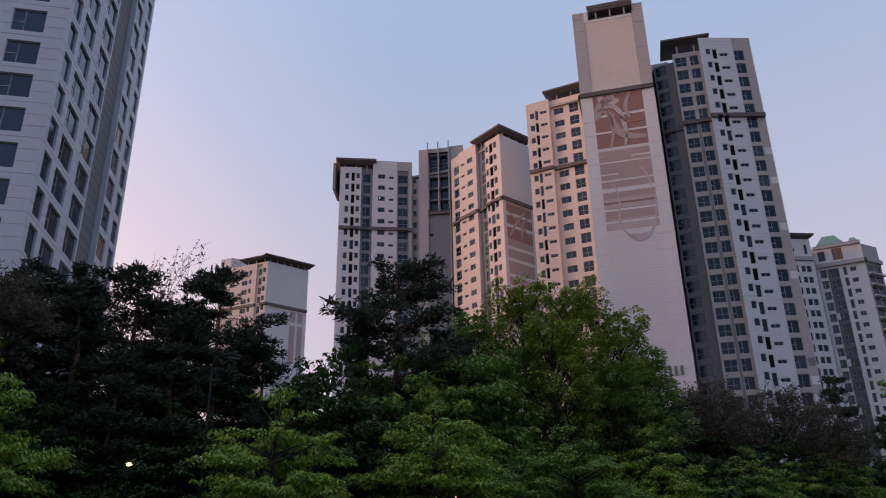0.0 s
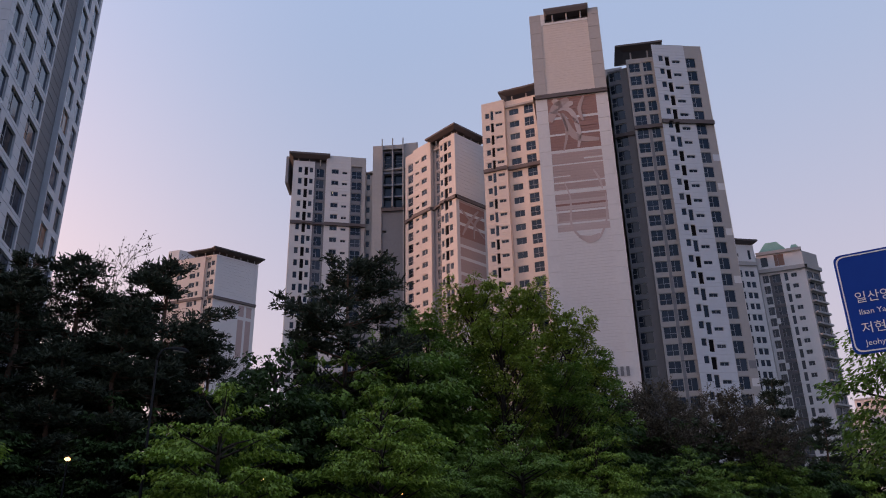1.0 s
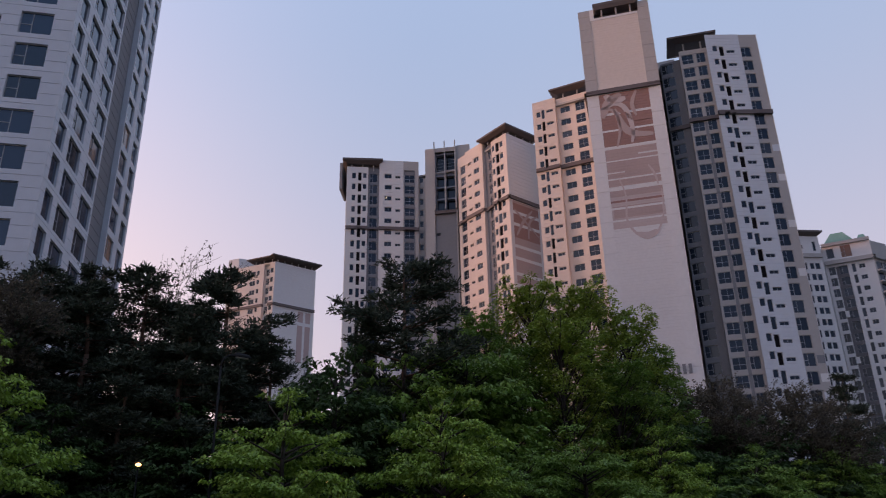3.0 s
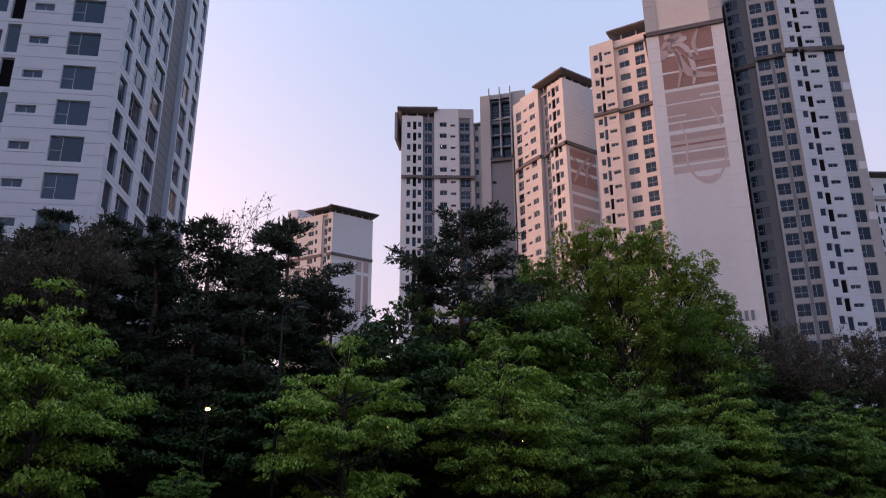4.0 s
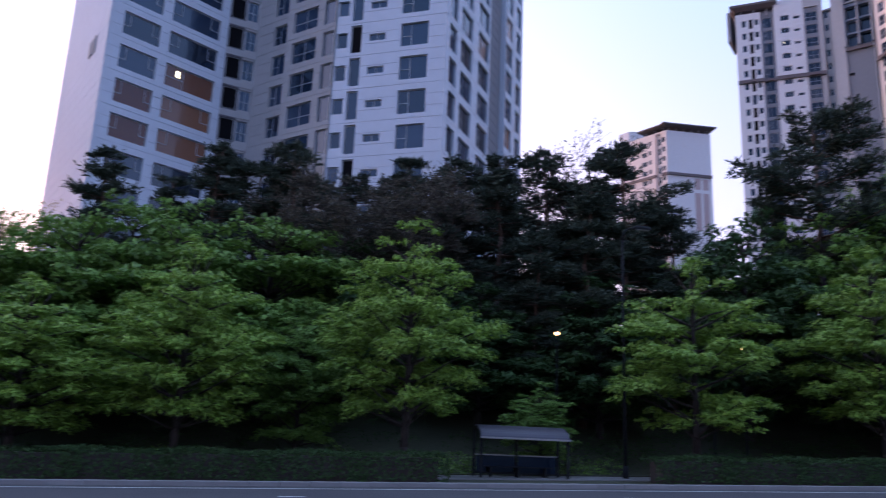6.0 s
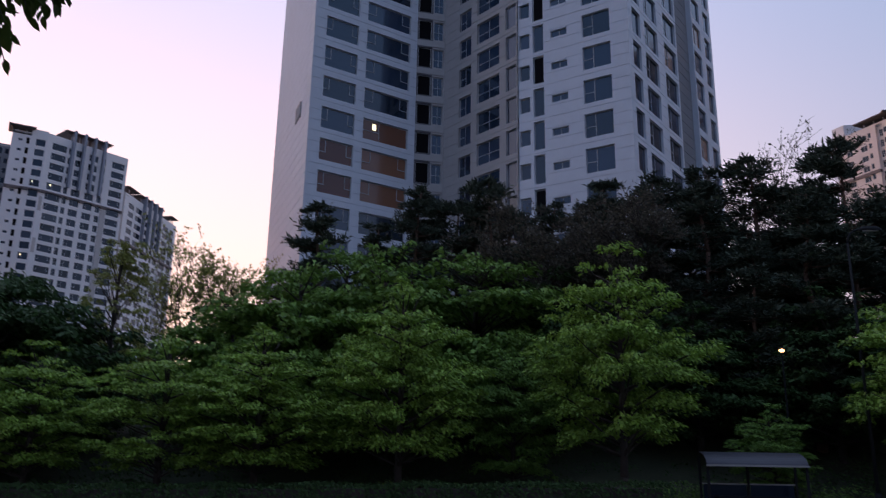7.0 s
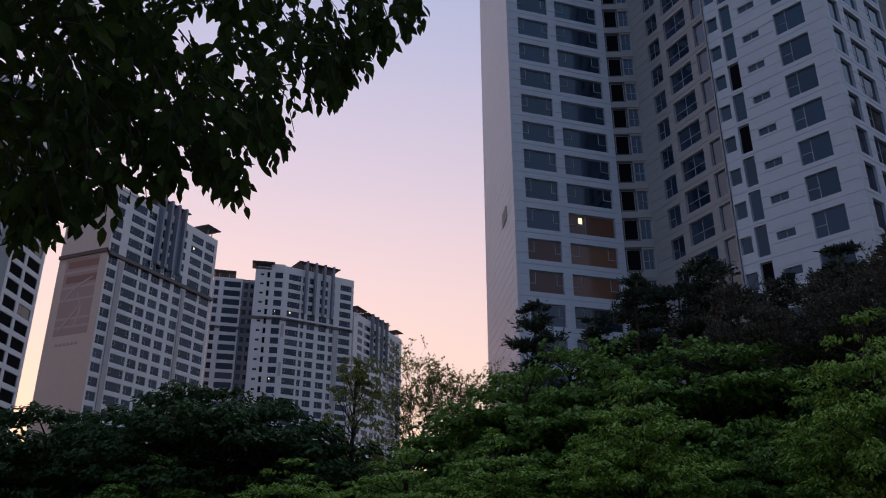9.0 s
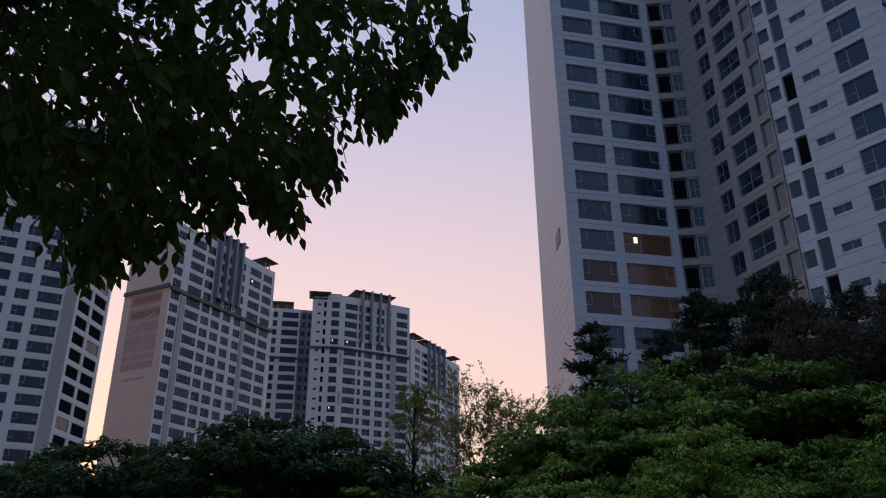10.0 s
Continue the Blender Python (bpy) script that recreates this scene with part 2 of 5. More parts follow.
def window_mesh(w, h, style, tone):
    """Frame and glass of one window, its middle at the origin, looking along -y."""
    key = (round(w, 1), round(h, 1), style, tone)
    if key in WINDOWS:
        return WINDOWS[key]
    b, bar = 0.06, 0.05
    x0, x1, z0, z1 = -w / 2, w / 2, -h / 2, h / 2
    up, across = [], []                     # mullions (x, z0, z1) and transoms (z, x0, x1), as bars of the grid
    if style in ("two", "twolit", "blind", "blindlit"):
        up, across = [(-0.14 * w, z0, z1)], [(z0 + 0.44 * h, x0, -0.14 * w)]
    elif style == "four":
        up, across = [(0.0, z0, z1)], [(z0 + 0.42 * h, x0, x1)]
    elif style in ("wide", "wideblind"):
        up = [(-0.31 * w, z0 + 0.40 * h, z1), (0.31 * w, z0 + 0.40 * h, z1)]
        across = [(z0 + 0.40 * h, x0, -0.31 * w + bar), (z0 + 0.40 * h, 0.31 * w, x1)]
    elif style == "slit":
        up = [(0.0, z0, z1)]
    elif style == "louvre":
        across = [(z0 + h * (0.12 + 0.17 * k), x0, x1) for k in range(5)]
    xs = sorted({x0, x0 + b, x1 - b, x1} | {q for m in up for q in (m[0], m[0] + bar)})
    zs = sorted({z0, z0 + b, z1 - b, z1} | {q for m in across for q in (m[0], m[0] + bar)})
    nx, nz = len(xs), len(zs)

    def solid(i, j):
        if not (0 <= i < nx - 1 and 0 <= j < nz - 1):
            return False
        cx, cz = (xs[i] + xs[i + 1]) / 2, (zs[j] + zs[j + 1]) / 2
        if i in (0, nx - 2) or j in (0, nz - 2):
            return True
        return any(m[0] < cx < m[0] + bar and m[1] <= cz <= m[2] for m in up) or any(m[0] < cz < m[0] + bar and m[1] <= cx <= m[2] for m in across)
    V = [(x, y, z) for y in (0.02, 0.10) for z in zs for x in xs]
    F = []

    def at_(i, j, k):
        return k * nx * nz + j * nx + i
    for j in range(nz - 1):
        for i in range(nx - 1):
            if solid(i, j):
                F.append((at_(i, j, 0), at_(i + 1, j, 0), at_(i + 1, j + 1, 0), at_(i, j + 1, 0)))
                for (di, dj), (p, q) in (((-1, 0), ((i, j + 1), (i, j))), ((1, 0), ((i + 1, j), (i + 1, j + 1))), ((0, -1), ((i, j), (i + 1, j))), ((0, 1), ((i + 1, j + 1), (i, j + 1)))):
                    if not solid(i + di, j + dj):
                        F.append((at_(*q, 0), at_(*p, 0), at_(*p, 1), at_(*q, 1)))
    WINDOWS[key] = mesh_of("window", V, F, [FRAME])
    g = Soup().box(x0 + b, x1 - b, 0.055, 0.07, z0 + b, z1 - b)
    if style in ("twolit", "blindlit"):
        g.box(x0 + 0.22 * w, x0 + 0.30 * w, 0.035, 0.05, z1 - 0.45 * h, z1 - 0.15 * h, 1)
    # a near-black pane closes some openings and paints their unlit inside
    PANES[key] = g.mesh("pane", UNLIT if style == "void" else BLIND if "blind" in style else NEAR_GLASS if tone else GLASS, LIT)
    return WINDOWS[key]


def facade(house, P, Q, zb, zt, mat, paint, wins, mats, name="wall", deep=0.22, tone=0):
    """A wall from P to Q in plan (left to right seen from outside), with painted or raised fields, grooves and real openings.
    paint: (x0, x1, z0, z1, out, material number); wins: (x0, x1, z0, z1, style), in metres along the wall."""
    P, Q = Vector((*P, 0)), Vector((*Q, 0))
    d = (Q - P).normalized()
    length = (Q - P).length
    inward = Vector((-d.y, d.x, 0))
    xs, zs = {0.0, round(length, 3)}, {zb, zt}
    for r in list(paint) + list(wins):
        xs |= {round(min(max(r[0], 0), length), 3), round(min(max(r[1], 0), length), 3)}
        zs |= {round(min(max(r[2], zb), zt), 3), round(min(max(r[3], zb), zt), 3)}
    xs, zs = sorted(xs), sorted(zs)
    xa, za = np.array(xs), np.array(zs)
    out = np.zeros((len(zs) - 1, len(xs) - 1))
    num = np.full(out.shape, mat, int)
    hole = np.zeros(out.shape, bool)

    def cells(r):
        a, b = np.searchsorted(xa, r[0] - 2e-3), np.searchsorted(xa, r[1] - 2e-3)
        c, e = np.searchsorted(za, r[2] - 2e-3), np.searchsorted(za, r[3] - 2e-3)
        return slice(c, e), slice(a, b)
    for r in paint:
        k = cells(r)
        out[k] = r[4]
        if r[5] >= 0:
            num[k] = r[5]
    plane = []
    for r in wins:
        k = cells(r)
        plane.append(float(out[k].min()))
        hole[k] = True
    for r, own in zip(wins, plane):
        out[cells(r)] = own - deep
    V, F, I = [], [], []

    def quad(pts, m):
        o = len(V)
        V.extend(tuple(P + d * x - inward * o_ + Vector((0, 0, z))) for x, o_, z in pts)
        F.append((o, o + 1, o + 2, o + 3))
        I.append(m)
    nz, nx = out.shape
    for j in range(nz):
        i = 0
        while i < nx:
            k = i + 1
            if not hole[j, i]:
                while k < nx and not hole[j, k] and out[j, k] == out[j, i] and num[j, k] == num[j, i]:
                    k += 1
                o_ = out[j, i]
                quad([(xs[i], o_, zs[j]), (xs[k], o_, zs[j]), (xs[k], o_, zs[j + 1]), (xs[i], o_, zs[j + 1])], int(num[j, i]))
            i = k
    for j in range(nz):
        for i in range(nx - 1):
            a, b = out[j, i], out[j, i + 1]
            if abs(a - b) > 1e-4:
                m = num[j, i] if a > b else num[j, i + 1]
                quad([(xs[i + 1], a, zs[j]), (xs[i + 1], b, zs[j]), (xs[i + 1], b, zs[j + 1]), (xs[i + 1], a, zs[j + 1])], int(m))
    for j in range(nz - 1):
        for i in range(nx):
            a, b = out[j, i], out[j + 1, i]
            if abs(a - b) > 1e-4:
                m = num[j, i] if a > b else num[j + 1, i]
                quad([(xs[i], b, zs[j + 1]), (xs[i + 1], b, zs[j + 1]), (xs[i + 1], a, zs[j + 1]), (xs[i], a, zs[j + 1])], int(m))
    wall = child(name, mesh_of(name, V, F, mats, I), house)
    turn = Matrix((tuple([d.x, inward.x, 0, 0]), tuple([d.y, inward.y, 0, 0]), (0, 0, 1, 0), (0, 0, 0, 1)))
    for (x0, x1, z0, z1, style), own in zip(wins, plane):
        w, h = x1 - x0, z1 - z0
        me = window_mesh(w, h, style, tone)
        key = (round(w, 1), round(h, 1), style, tone)
        m = Matrix.Translation(P + d * ((x0 + x1) / 2) + inward * (deep - own - 0.12) + Vector((0, 0, (z0 + z1) / 2))) @ turn
        m = m @ Matrix.Diagonal((w / key[0], 1, h / key[1], 1))
        win = child("window", me, house, m)
        child("pane", PANES[key], win)
    return wall


def column(x0, x1, centre, h, zs, style):
    return [(x0, x1, z + centre - h / 2, z + centre + h / 2, style) for z in zs]


def walls_behind(house, ring, z0, z1, mat):
    """Plain walls along a run of plan points, left to right seen from outside, with thickness."""
    for a, b in zip(ring, ring[1:]):
        facade(house, a, b, z0, z1, 0, [], [], [mat])


def cap(house, ring, z, mat, name="roof", thick=0.4):
    child(name, Soup().prism(ring, z - thick, z).mesh(name, mat), house)


# ---------------------------------------------------------------- apartment towers
H = 2.9                                     # storey height
MATS = [WHITE, CREAM, GREY, PALE, DARK, BROWN, ROSE, BAND, SLATE, PANEL, MURAL_LIGHT]
W_, C_, G_, P_, D_, B_, R_, L_, S_, N_, M_ = range(11)


def rows(top, low=9.0):
    return [top - H * k for k in range(int((top - low) / H) + 1)]


def grooves(x0, x1, z0, z1, step, mat=-1, deep=0.03, wide=0.07):
    return [(x0, x1, z, z + wide, -deep, mat) for z in np.arange(z0, z1, step)]


def slab(house, name, a, b, back, z, thick, mat, over=1.2):
    """A thin roof canopy along the wall a-b, reaching over it in front and back from it."""
    a, b = Vector(a), Vector(b)
    d = (b - a).normalized()
    n = Vector((d.y, -d.x))
    p = [a - d * over + n * over, b + d * over + n * over, b + d * over - n * back, a - d * over - n * back]
    q = [a + d * 0.2, b - d * 0.2, b - d * 0.2 - n * (back - over), a + d * 0.2 - n * (back - over)]
    s = Soup().prism([tuple(k) for k in q], z, z + thick * 0.6, 0, [tuple(k) for k in p]).prism([tuple(k) for k in p], z + thick * 0.6, z + thick)
    roof = child(name, s.mesh(name, mat), house)
    legs = max(2, int((b - a).length / 2.2))
    for k in range(legs):
        c = a + d * ((b - a).length * (k + 0.5) / legs) - n * 0.4
        child("post", Soup().box(-0.12, 0.12, -0.12, 0.12, -1.6, 0.02).mesh("post", PALE), roof, Matrix.Translation((c.x, c.y, z)))
    return roof


def ribbon(house, P, Q, pts, width, mat, out=0.03, name="mural_stroke"):
    """A painted stroke that follows points (along, up) on a wall."""
    P, Q = Vector((*P, 0)), Vector((*Q, 0))
    d = (Q - P).normalized()
    n = Vector((d.y, -d.x, 0))
    pts = [Vector(p) for p in pts]
    fine = []
    for k in range(len(pts) - 1):
        p0, p1, p2, p3 = pts[max(k - 1, 0)], pts[k], pts[k + 1], pts[min(k + 2, len(pts) - 1)]
        for j in range(6):
            t = j / 6
            fine.append(0.5 * ((2 * p1) + (p2 - p0) * t + (2 * p0 - 5 * p1 + 4 * p2 - p3) * t * t + (3 * p1 - p0 - 3 * p2 + p3) * t ** 3))
    fine.append(pts[-1])
    V, F = [], []
    for k, p in enumerate(fine):
        g = (fine[min(k + 1, len(fine) - 1)] - fine[max(k - 1, 0)]).normalized()
        s = Vector((-g.y, g.x)) * width * 0.5 * (0.35 + 0.65 * math.sin(math.pi * (k + 0.5) / len(fine)))
        for e, o in ((p + s, out), (p - s, out), (p - s, -0.04), (p + s, -0.04)):
            V.append(tuple(P + d * e.x + n * o + Vector((0, 0, e.y))))
        if k:
            o = 4 * k
            F += [(o - 4 + j, o - 4 + (j + 1) % 4, o + (j + 1) % 4, o + j) for j in range(4)]
    child(name, mesh_of(name, V, F, [mat]), house)


def bars(house, P, Q, x, z, w, h, n, mat):
    """A painted number, as plain upright bars."""
    P, Q = Vector((*P, 0)), Vector((*Q, 0))
    d = (Q - P).normalized()
    s = Soup()
    for k in range(n):
        s.box(x + k * w * 1.8, x + k * w * 1.8 + w, -0.12, 0.0, z, z + h)
    m = Matrix.Translation(P) @ Matrix(((d.x, -d.y, 0, 0), (d.y, d.x, 0, 0), (0, 0, 1, 0), (0, 0, 0, 1)))
    child("number_bars", s.mesh("number_bars", mat), house, m)


def choose(seed, n, share):
    r = random.Random(seed)
    return {k for k in range(n) if r.random() < share}


def mural_tower():
    """The tall tower with a blank painted end wall."""
    h = thing("apartment_tower", (0, 0, 0), "tall pale apartment tower with brown mural on its end wall", "apartment building", "apartment towers")
    z = rows(91.2)
    A, B = (18.8, 139.9), (29.2, 134.9)
    paint = [(4.89, 11.6, 0, 94.0, -0.9, -1), (0, 11.6, 77.6, 78.4, 0.35, L_), (4.89, 11.6, 77.6, 78.4, -0.4, L_)]
    paint += grooves(0, 4.89, 10, 94, 0.72)
    odd = choose(3, 40, 0.3)
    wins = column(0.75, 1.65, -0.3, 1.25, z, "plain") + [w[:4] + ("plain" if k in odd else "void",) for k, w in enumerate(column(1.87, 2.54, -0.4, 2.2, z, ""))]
    wins += column(2.93, 4.35, 0, 0.65, z, "slit") + column(5.63, 7.69, -0.1, 1.35, z, "slit") + column(8.83, 10.77, -0.1, 2.05, z, "four")
    facade(h, A, B, 0, 94.0, C_, paint, wins, MATS)
    E0, E1 = (26.7, 123.1), (39.4, 119.7)
    m0, m1 = 2.15, 11.0
    paint = [(m0, m1, 0, 84, -0.03, W_), (0, 13.2, 84.1, 84.9, 0.4, L_), (m0, m1, 85.0, 100.8, -0.08, C_), (0, m0, 85.0, 103.4, 0, P_),
             (m1, 13.2, 85.0, 103.4, 0, P_), (m0, m1, 72.9, 84.0, -0.03, B_), (m0, m1, 57.0, 72.9, -0.03, M_), (m0, m1, 63.0, 72.4, -0.03, R_), (m0 + 0.3, m1 - 0.5, 59.0, 61.2, -0.03, R_)]
    paint += [(m0, m1, b, b + t, -0.03, W_) for b, t in ((79.4, 0.5), (76.0, 0.4), (72.4, 0.6), (69.9, 0.25), (66.3, 0.3), (64.2, 0.8), (60.6, 0.4), (58.3, 0.35))]
    paint += [(m0 + 5.6, m1, 70.8, 71.1, -0.03, W_), (m0, m0 + 3, 67.6, 67.8, -0.03, W_), (m0, m1, 61.9, 62.3, -0.03, B_), (m0, m0 + 4, 73.4, 74.0, -0.03, B_)]
    paint += grooves(m0, m1, 12, 84, 0.55, -1, 0.07, 0.09) + grooves(m0, m1, 86, 100.6, 0.55, -1, 0.1, 0.05)
    paint += grooves(0, m0, 12, 103, 2.9, -1, 0.05, 0.08) + grooves(m1, 13.2, 12, 103, 2.9, -1, 0.05, 0.08) + [(2.9, 11.2, 101.3, 103.4, -1.5, D_)]
    facade(h, E0, E1, 0, 103.4, W_, paint, [], MATS)
    for pts, w, m in ((((2.4, 79.0), (3.6, 82.0), (6.0, 83.6)), 1.6, ROSE), (((4.4, 72.8), (5.2, 76.5), (4.6, 80.0), (2.6, 81.0)), 0.6, ROSE),
                      (((5.0, 80.6), (6.4, 79.2), (8.0, 78.0), (10.4, 77.8)), 0.8, BROWN), (((8.8, 83.9), (7.8, 81.2), (8.3, 78.6)), 0.7, ROSE),
                      (((4.6, 80.6), (6.6, 75.6), (10.8, 74.4)), 1.3, ROSE), (((4.0, 66.4), (4.8, 63.0), (4.6, 58.0), (6.8, 55.0), (9.0, 55.4), (10.6, 59.0), (10.8, 63.5)), 0.4, MURAL_LIGHT),
                      (((9.2, 68.4), (10.0, 66.6), (10.4, 64.5)), 0.4, MURAL_LIGHT), (((5.6, 55.9), (7.6, 55.4), (9.2, 56.0)), 0.9, MURAL_LIGHT),
                      (((2.3, 80.9), (5.0, 81.6), (6.6, 80.2), (7.4, 76.0), (7.0, 73.2)), 0.9, MURAL_LIGHT),
                      (((3.2, 83.8), (4.6, 82.4), (6.8, 82.6)), 1.5, MURAL_LIGHT)):
        ribbon(h, E0, E1, pts, w, m)
    bars(h, E0, E1, 9.2, 31.4, 0.5, 1.5, 3, GREY)
    facade(h, E1, (42.6, 131.6), 0, 103.4, P_, [(0, 13, 84.1, 84.9, 0.4, L_)], [], MATS)
    # the side towards the sunset is coloured warmer than the opposite one
    facade(h, (29.9, 135.0), E0, 0, 103.4, C_, [(0, 13, 84.1, 84.9, 0.4, L_)], [], MATS)
    facade(h, (42.6, 131.6), (29.9, 135.0), 90, 103.4, P_, [], [], MATS)
    cap(h, [(26.9, 123.4), (39.3, 120.0), (42.4, 131.4), (29.9, 134.7)], 101.4, PALE)
    slab(h, "canopy", (29.6, 121.9), (37.3, 119.8), 4.5, 102.9, 1.3, ROOF, 0.25)
    A, B = (41.8, 125.6), (45.1, 124.0)
    facade(h, A, B, 0, 92.6, G_, [(0, 4, 77.6, 78.4, 0.3, L_)], column(0.2, 2.35, 0, 2.0, z, "two"), MATS)
    A, B = (44.6, 122.4), (49.7, 121.2)
    facade(h, A, B, 0, 93.2, P_, [(0, 5.3, 77.6, 78.4, 0.35, L_), (2.45, 2.95, 10, 77.5, 0, G_)], column(0.34, 2.41, 0, 2.0, z, "four") + column(2.98, 4.56, 0, 2.1, z, "two"), MATS)
    walls_behind(h, [B, (48.9, 119.9)], 0, 95.0, GREY)
    walls_behind(h, [(45.1, 124.0), (44.6, 122.4)], 0, 93.2, GREY)
    A, B = (48.9, 119.9), (58.5, 120.0)
    dark = choose(5, 40, 0.35)
    patch = choose(9, 40, 0.3)
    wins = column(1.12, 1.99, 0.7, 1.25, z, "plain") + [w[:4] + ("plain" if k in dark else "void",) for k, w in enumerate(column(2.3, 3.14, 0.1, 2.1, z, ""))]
    wins += column(3.59, 5.11, 0, 0.62, z, "slit") + column(6.35, 8.16, -0.1, 2.1, z, "two")
    paint = [(6.22, 9.6, 0, 95, -0.12, P_)] + grooves(0, 6.22, 10, 95, 0.725, -1, 0.03, 0.05) + [(-1, 9.7, 77.6, 78.4, 0.4, L_)]
    paint += [(8.4, 9.6, 76 - H * k, 77.3 - H * k, -0.12, (G_, W_, N_)[k % 3]) for k in patch if k < 23]
    facade(h, A, B, 0, 95.0, N_, paint, wins, MATS)
    back = [B, (63, 134), (42, 150), (22, 152), (18.8, 139.9)]
    walls_behind(h, back, 0, 93.5, PALE)
    cap(h, [(19.2, 140.1), (29.2, 135.3), (29.9, 134.6), (42.0, 131.8), (41.9, 125.9), (45.3, 124.3), (49.9, 121.4), (58.3, 120.3), (62.8, 134), (42, 149.8), (22.2, 151.8)], 92.5, PALE)
    slab(h, "canopy", (23.6, 138.6), (29.0, 136.0), 7, 95.2, 0.9, ROOF, 1.1)
    slab(h, "canopy", (44.2, 122.9), (50.2, 121.4), 5, 95.2, 0.9, ROOF, 1.3)
    child("penthouse", Soup().prism([(41.0, 134), (47, 132), (49, 140), (43, 142)], 92, 98.6).mesh("penthouse", PALE), h)
    return h


def twin_tower():
    """The pale tower of two wings with a fin-topped stair core between them."""
    h = thing("apartment_tower", (0, 0, 0), "pale apartment tower of two wings with a grey finned stair core", "apartment building", "apartment towers")
    z = rows(91.0)
    A, B = (-22.5, 163.6), (-5.8, 165.6)
    off = choose(11, 40, 0.3)
    wins = column(1.21, 2.08, 0.1, 1.5, z, "plain") + [w[:4] + ("plain" if k in off else "void",) for k, w in enumerate(column(2.61, 3.43, -0.1, 2.2, z, ""))]
    wins += column(3.76, 4.58, 0.2, 1.3, z, "plain") + column(5.36, 7.15, -0.1, 2.2, z, "two")
    wins += [w[:4] + ("twolit" if k == 2 else "slit",) for k, w in enumerate(column(8.84, 10.49, 0.2, 1.15, z, ""))]
    wins += column(11.34, 12.48, 0, 0.6, z, "slit") + column(13.55, 15.84, -0.1, 2.0, z, "four")
    # set-back strip is grey, the band under the canopy dark grey
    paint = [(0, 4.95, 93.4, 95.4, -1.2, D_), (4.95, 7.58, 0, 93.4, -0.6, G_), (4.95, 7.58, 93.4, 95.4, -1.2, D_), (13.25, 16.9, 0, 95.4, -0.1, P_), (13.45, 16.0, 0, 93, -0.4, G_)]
    paint += grooves(7.58, 13.25, 10, 95, 0.725, -1, 0.03, 0.05) + [(0, 16.9, 77.2, 78.0, 0.35, L_), (4.95, 7.58, 77.2, 78.0, -0.2, L_)]
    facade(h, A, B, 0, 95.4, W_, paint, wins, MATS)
    slab(h, "canopy", (-22.7, 163.7), (-15.1, 164.5), 8, 94.2, 1.2, ROOF, 0.9)
    child("fin_wall", Soup().prism([(-24.2, 163.6), (-23.6, 163.5), (-23.3, 170), (-23.9, 170)], 87.5, 94.4).mesh("fin_wall", GREY), h)
    facade(h, (-5.8, 166.8), (-4.2, 166.6), 0, 91.4, P_, [], column(0.2, 1.05, 0, 1.4, z, "plain"), MATS)
    walls_behind(h, [B, (-5.8, 166.8)], 0, 95.4, PALE)
    A, B = (-4.2, 165.5), (3.2, 164.3)
    paint = [(2.2, 7.2, 0, 81.5, -0.5, G_), (2.2, 7.2, 81.5, 97.5, -0.7, S_), (2.2, 7.2, 81.2, 82.0, 0.1, L_)]
    wins = [(2.5 + 2.35 * c, 4.6 + 2.35 * c, 82.3 + 3.1 * k, 85.0 + 3.1 * k, "plain") for k in range(3) for c in range(2)]
    wins += [(2.5 + 2.35 * c, 4.6 + 2.35 * c, 91.9, 97.0, "louvre") for c in range(2)]
    wins += [(2.4, 3.3, 15 + 8.7 * k, 15.6 + 8.7 * k, "plain") for k in range(8)]
    facade(h, A, B, 0, 98.6, P_, paint, wins, MATS, deep=0.95)
    for u in (2.2, 4.7, 7.2):
        p = Vector((-4.2, 165.5)).lerp(Vector((3.2, 164.3)), u / 7.5)
        child("fin", Soup().box(-0.14, 0.14, -0.8, 0.5, 82, 100.0).mesh("fin", PALE), h, Matrix.Translation((p.x, p.y, 0)))
    walls_behind(h, [(3.2, 164.3), (6.4, 163.6), (7, 172), (-4, 174), (-4.2, 165.5)], 85, 98.8, PALE)
    cap(h, [(-4, 165.8), (6.2, 163.9), (6.8, 171.8), (-3.8, 173.8)], 97.9, PALE)
    A, B = (3.0, 163.2), (13.9, 149.8)
    wins = column(1.01, 3.2, -0.1, 2.1, z, "four") + column(4.24, 5.4, 0, 0.6, z, "slit") + column(6.33, 8.08, 0.1, 1.2, z, "slit")
    wins += column(10.47, 12.2, -0.1, 2.2, z, "two") + column(12.6, 13.41, 0.2, 1.4, z, "plain")
    wins += [w[:4] + ("plain" if k in off else "void",) for k, w in enumerate(column(13.77, 14.84, 0, 2.2, z, ""))] + column(15.08, 16.07, 0.2, 1.4, z, "plain")
    # set-back strip is grey, the top band dark grey
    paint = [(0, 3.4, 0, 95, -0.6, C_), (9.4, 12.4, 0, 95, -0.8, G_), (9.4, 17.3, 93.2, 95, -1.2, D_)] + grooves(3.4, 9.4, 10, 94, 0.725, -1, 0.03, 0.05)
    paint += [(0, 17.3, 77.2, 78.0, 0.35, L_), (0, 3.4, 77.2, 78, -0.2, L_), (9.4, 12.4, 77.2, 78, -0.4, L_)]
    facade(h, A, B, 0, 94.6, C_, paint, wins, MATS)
    A, B = (13.9, 149.8), (20.95, 155.5)
    paint = [(0, 9.1, 77.2, 78.0, 0.35, L_), (0.9, 8.4, 50, 77, -0.03, R_), (0.9, 8.4, 68.5, 76.5, -0.03, B_)]
